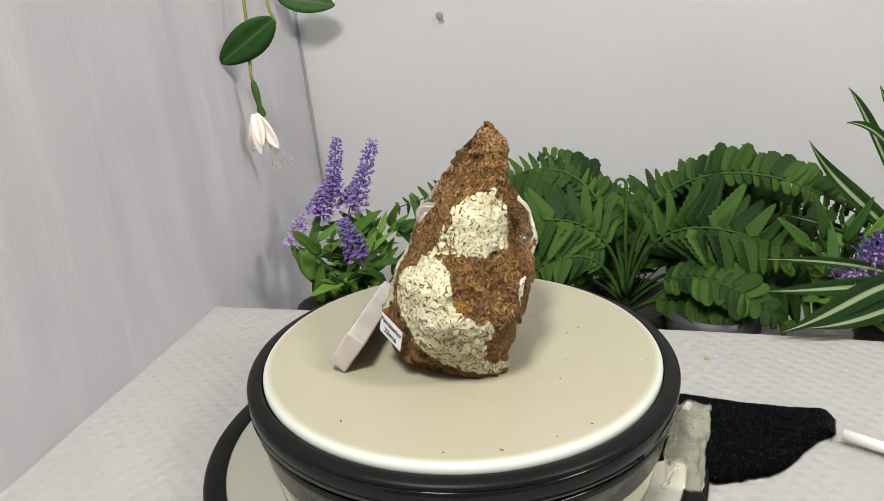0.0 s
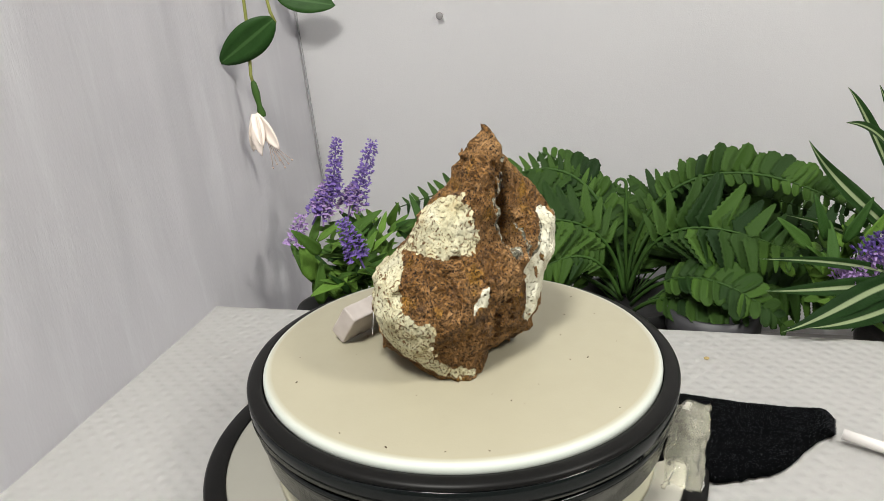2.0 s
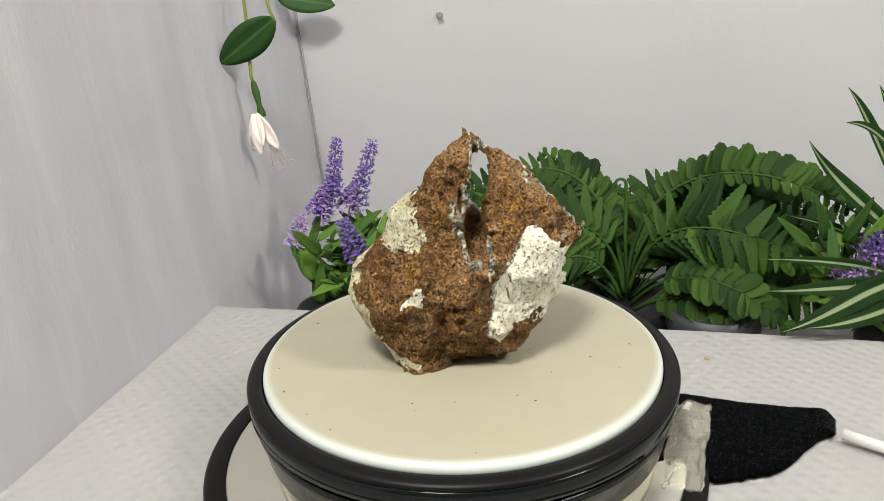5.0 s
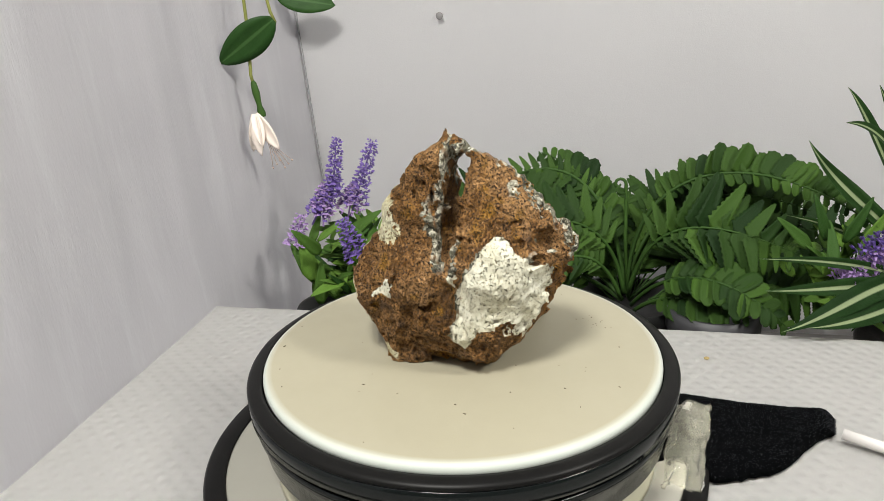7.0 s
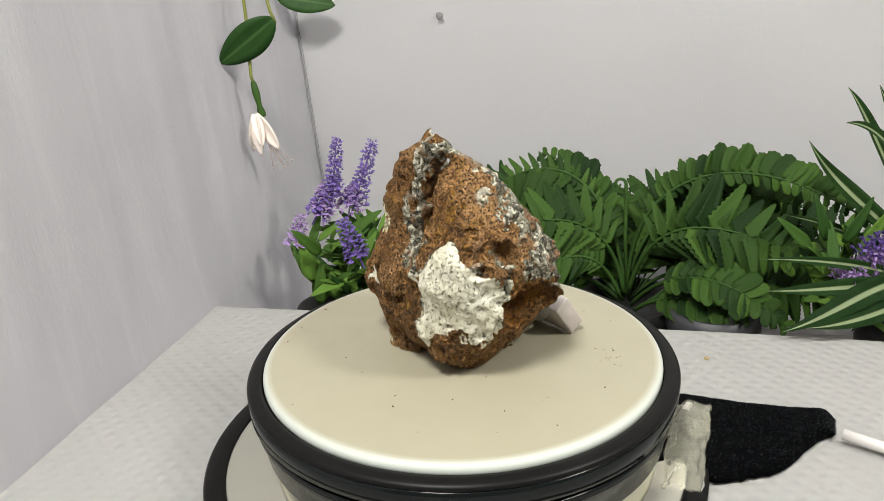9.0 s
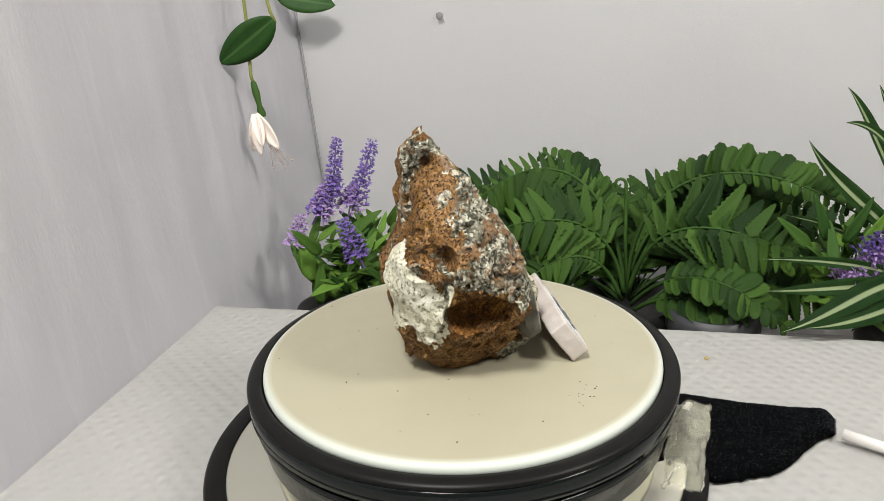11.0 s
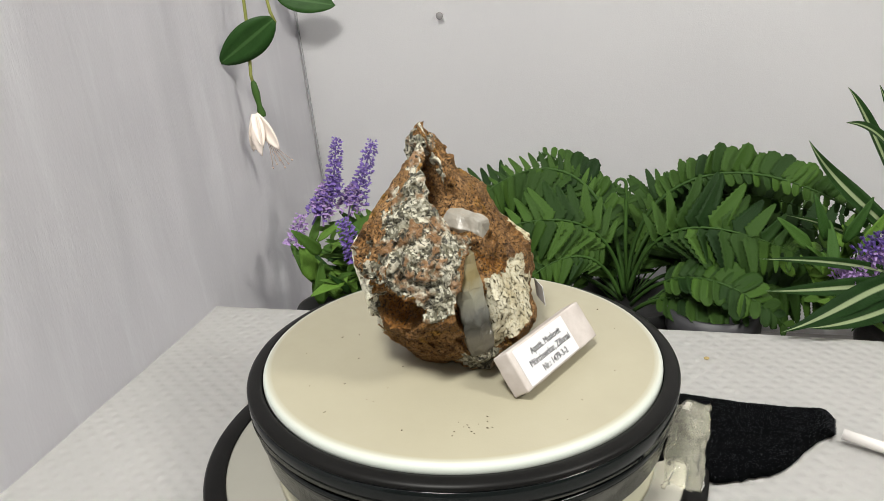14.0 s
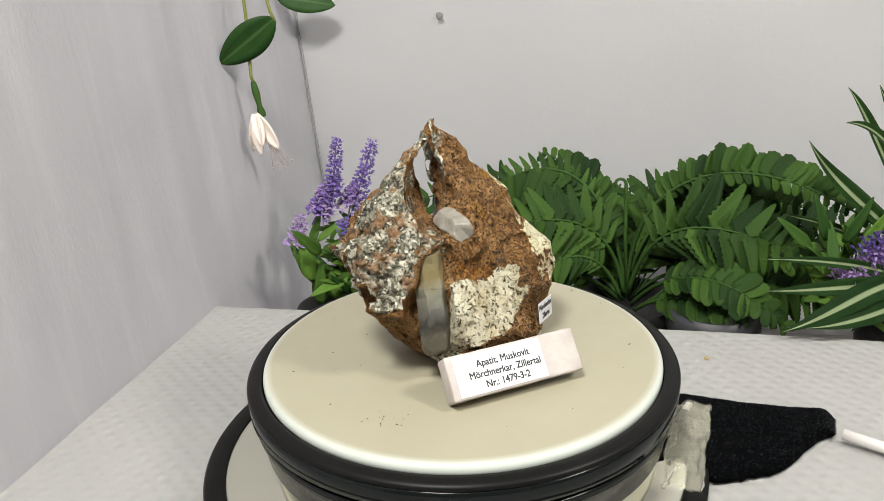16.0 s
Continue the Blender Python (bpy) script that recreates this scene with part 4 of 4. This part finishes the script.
def strap(parent, curve, width, seed, normal=(0, -0.75, 0.65)):
    """A long striped strap leaf along a curve."""
    c = [mm(p) for p in curve]
    bm = bmesh.new()
    lay = bm.verts.layers.float.new("across")
    grid = []
    for i in range(25):
        t = i / 24
        p = bez(c, t)
        tan = (bez(c, min(1, t + 0.01)) - bez(c, max(0, t - 0.01))).normalized()
        nrm = Vector(normal) + Vector((0, 0, 0.3 * math.sin(3 * t + seed)))
        side = tan.cross(nrm).normalized()
        up = side.cross(tan)
        w = width / 2000 * min(1.0, 0.5 + 2 * t) * (1.0 if t < 0.55 else max(0.03, 1 - ((t - 0.55) / 0.45) ** 1.6))
        row = []
        for k in (-1, -0.6, -0.12, 0.12, 0.6, 1):
            v = bm.verts.new(p + side * k * w + up * abs(k) * w * 0.35)
            v[lay] = abs(k)
            row.append(v)
        grid.append(row)
    for a, b in zip(grid, grid[1:]):
        for k in range(5):
            bm.faces.new((a[k], b[k], b[k + 1], a[k + 1]))
    bmesh.ops.solidify(bm, geom=list(bm.faces), thickness=0.0004)
    return part("leaf", bm, "striped_leaf", parent)


striped = hub("striped_plant", "artificial spider plant with cream-striped strap leaves", "plant")
for i, (curve, w) in enumerate((
    (((372, 200, -55), (320, 200, 28), (301, 200, 71), (284, 200, 90)), 11), (((372, 200, -55), (320, 170, 44), (293, 170, 71), (265, 160, 73)), 9),
    (((367, 190, -60), (313, 180, 0), (279, 180, 14), (256, 190, 55)), 13), (((355, 170, -60), (305, 150, -28), (254, 130, -14), (199, 120, -7)), 7),
    (((348, 160, -56), (301, 140, -32), (252, 120, -34), (203, 115, -28)), 11), (((339, 150, -42), (287, 130, -22), (257, 110, -46), (213, 105, -54)), 14),
    (((333, 140, -42), (299, 120, -44), (262, 105, -52), (228, 100, -49)), 12), (((376, 200, -79), (339, 210, -34), (299, 220, -21), (260, 220, -11)), 8),
    (((369, 200, -36), (352, 200, 10), (323, 200, 58), (306, 200, 91)), 12), (((370, 190, -50), (330, 150, -10), (290, 130, -40), (262, 110, -58)), 12))):
    strap(striped, curve, 1.15 * w, i)

# ---- the hanging vine with one fuchsia flower ----
NEARER = 1.075
vine = hub("fuchsia_vine", "hanging artificial fuchsia vine with one pale pink flower", "plant", Matrix.Translation(Vector(EYE) * (1 - NEARER)) @ Matrix.Scale(NEARER, 4))
part("stem", tube(bmesh.new(), [mm(p) for p in ((-150, 250, 220), (-153, 250, 168), (-153, 250, 140), (-155, 250, 112), (-154, 250, 106))], 0.0013, 8), "vine_stem", vine)
part("stem", tube(bmesh.new(), [mm(p) for p in ((-140, 252, 220), (-136, 250, 170), (-134, 250, 158), (-131, 250, 150))], 0.0012, 8), "vine_stem", vine)
part("stem", tube(bmesh.new(), [mm(p) for p in ((-130, 300, 230), (-142, 350, 175), (-146, 360, 165))], 0.0012, 8), "vine_stem", vine)


def round_leaf(a, b, width, normal):
    bm = blade((mm(b) - mm(a)).length, width / 1000, 14, lambda t: math.sin(math.pi * min(1, 0.03 + 0.97 * t)) ** 0.62 * (1 - 0.25 * t), 0.18, 0.06, 0, 1, 0.0005)
    part("leaf", bm, "vine_leaf", vine, "dark green oval leaf", m=facing(mm(a), mm(b) - mm(a), normal))


round_leaf((-131, 243, 153), (-176, 243, 121), 30, (0.15, -0.95, -0.25))
round_leaf((-150, 360, 166), (-100, 360, 158), 26, (0.05, -0.95, 0.35))
part("calyx", lathe([(0.0008, 0.0), (0.0022, -0.002), (0.0030, -0.010), (0.0022, -0.017), (0.0020, -0.020), (0.0034, -0.026), (0.0028, -0.029)], 20), "fern_stem", vine, "green flower base", m=pose(-0.154, 0.250, 0.108, 0, -8, 0))
for i, (ax, az, s, spin) in enumerate(((-0.05, -1, 34, 0), (-0.16, -1, 31, 30), (0.62, -1.0, 33, -20), (0.06, -1, 33, -40), (0.22, -1, 26, 10))):
    bm = blade(s / 1000, 0.012 if i < 4 else 0.009, 10, lambda t: math.sin(math.pi * min(1, 0.12 + 0.88 * t)) ** 0.7, 0.45, -0.05 if i == 2 else 0.05, 0, 1, 0.0005)
    part("petal", bm, "petal_blush", vine, "pale blush petal", m=facing(mm((-155, 250 - i, 82)), (ax, -0.1 * i + 0.1, az), Matrix.Rotation(radians(spin), 3, "Z") @ Vector((0.1, -1, 0.1))))
for i in range(6):
    x, z = -146 + 3.2 * i - 4, 38 + 3 * (i % 3)
    bm = tube(bmesh.new(), [mm((-149, 250, 66)), mm((-147 + 1.5 * i, 249, 52)), mm((x + 4, 248, z))], 0.0003, 5)
    bmesh.ops.create_icosphere(bm, subdivisions=1, radius=0.0009, matrix=Matrix.Translation(mm((x + 4, 248, z))))
    part("stamen", bm, "stamen", vine)

# ---- black velvet pad with its white stick, and the clear packet ----
duster = hub("velvet_duster", "black velvet pad on a thin white stick", "duster")
TOP_A, TOP_B = Vector((0.112, 0.046, 0)), Vector((0.204, 0.012, 0))


def pad_point(u, v):
    """u along the straight upper hem, v towards the ragged lower edge."""
    a = TOP_A.lerp(TOP_B, u)
    depth = 0.074 * (1 - 0.05 * u) * (1 - 0.78 * max(0.0, (u - 0.55) / 0.45) ** 1.3) + 0.003 * math.sin(u * 19) + 0.0016 * noise.noise((u * 30, 0, 3.0))
    p = a + Vector((-0.34 - 0.10 * u, -0.94, 0)) * depth * v
    fray = 0.0007 * noise.noise((u * 90, v * 60, 5.0))
    return Vector((p.x + fray, p.y + fray, 0))


def pad_height(u, v):
    rim = min(u, 1 - u, v * 0.7, (1 - v) * 0.7)
    h = 0.0085 * (1 - math.exp(-rim * 22))
    return TABLE_Z + 0.0015 + h + (0.0016 * noise.noise((u * 5, v * 4, 1.0)) + 0.0006 * noise.noise((u * 22, v * 16, 2.0))) * min(1, rim * 10)


bm = bmesh.new()
top = [[bm.verts.new(pad_point(i / 60, j / 36) + Vector((0, 0, pad_height(i / 60, j / 36)))) for j in range(37)] for i in range(61)]
for i in range(60):
    for j in range(36):
        bm.faces.new((top[i][j], top[i][j + 1], top[i + 1][j + 1], top[i + 1][j]))
bmesh.ops.solidify(bm, geom=list(bm.faces), thickness=0.0012)
part("pad", bm, "velvet", duster, "black velvet pad with ragged edges")
# the pile of the velvet, its sheen put into the colour
rnd = random.Random(12)
bm = bmesh.new()
for i in range(9000):
    u, v = rnd.uniform(0, 1), rnd.uniform(0, 1)
    if i % 4 == 0:
        u, v = rnd.choice(((u, 0.0), (u, 1.0), (0.0, v), (1.0, v)))
    q = pad_point(u, v) + Vector((0, 0, pad_height(u, v) - 0.0003))
    d = Vector((rnd.gauss(0.2, 0.6), rnd.gauss(-0.3, 0.6), 0.9)).normalized() * rnd.uniform(0.0008, 0.0018)
    o = d.orthogonal().normalized() * 0.00010
    bm.faces.new([bm.verts.new(q - o), bm.verts.new(q + o), bm.verts.new(q + d)])
tagged(part("velvet_nap", bm, "velvet_sheen_pile", duster, "short nap of the black velvet, coloured grey-blue for its sheen"), kind="stuff")
part("stick", tube(bmesh.new(), [(0.198, -0.0085, -0.0560), (0.215, -0.021, -0.0575), (0.262, -0.056, -0.0580)], 0.0030, 12), "stick_white", duster, "thin white stick")

bm = bmesh.new()
g = []
for i in range(15):
    row = []
    for j in range(27):
        u, v = i / 14, j / 26
        x = 0.092 + 0.021 * u + 0.0135 * v
        z = -0.0540 + 0.021 * v
        y = -0.050 + 0.040 * v + 0.006 * noise.noise((u * 3.1, v * 4.0, 1.5)) + 0.0022 * noise.noise((u * 9, v * 13, 4.0))
        row.append(bm.verts.new((x + 0.002 * noise.noise((v * 6, 0, 2)), y, z)))
    g.append(row)
for i in range(14):
    for j in range(26):
        bm.faces.new((g[i][j], g[i + 1][j], g[i + 1][j + 1], g[i][j + 1]))
bmesh.ops.solidify(bm, geom=list(bm.faces), thickness=0.0005)
packet = thing("plastic_packet", bm, "clear_film", "crinkled clear plastic packet standing against the turntable", "packet")
packet.visible_shadow = False

bm = bmesh.new()
bmesh.ops.create_icosphere(bm, subdivisions=2, radius=0.0014, matrix=Matrix.Translation((0.158, 0.086, TABLE_Z + 0.0012)) @ Matrix.Diagonal((1.3, 1, 0.7, 1)))
plain("yellow_crumb", (0.50, 0.38, 0.16), 0.8)
thing("crumb", bm, "yellow_crumb", "tiny yellow crumb lying on the table cloth", "crumb")


# ---- what turns ----
def motions():
    rows = [(0.5 * i, pose(0, 0, 0, 0, 0, -14.708 * 0.5 * i)) for i in range(33)]
    for turning in (plate, rock, label_block, crumbs):
        walk(turning, rows)


motions()
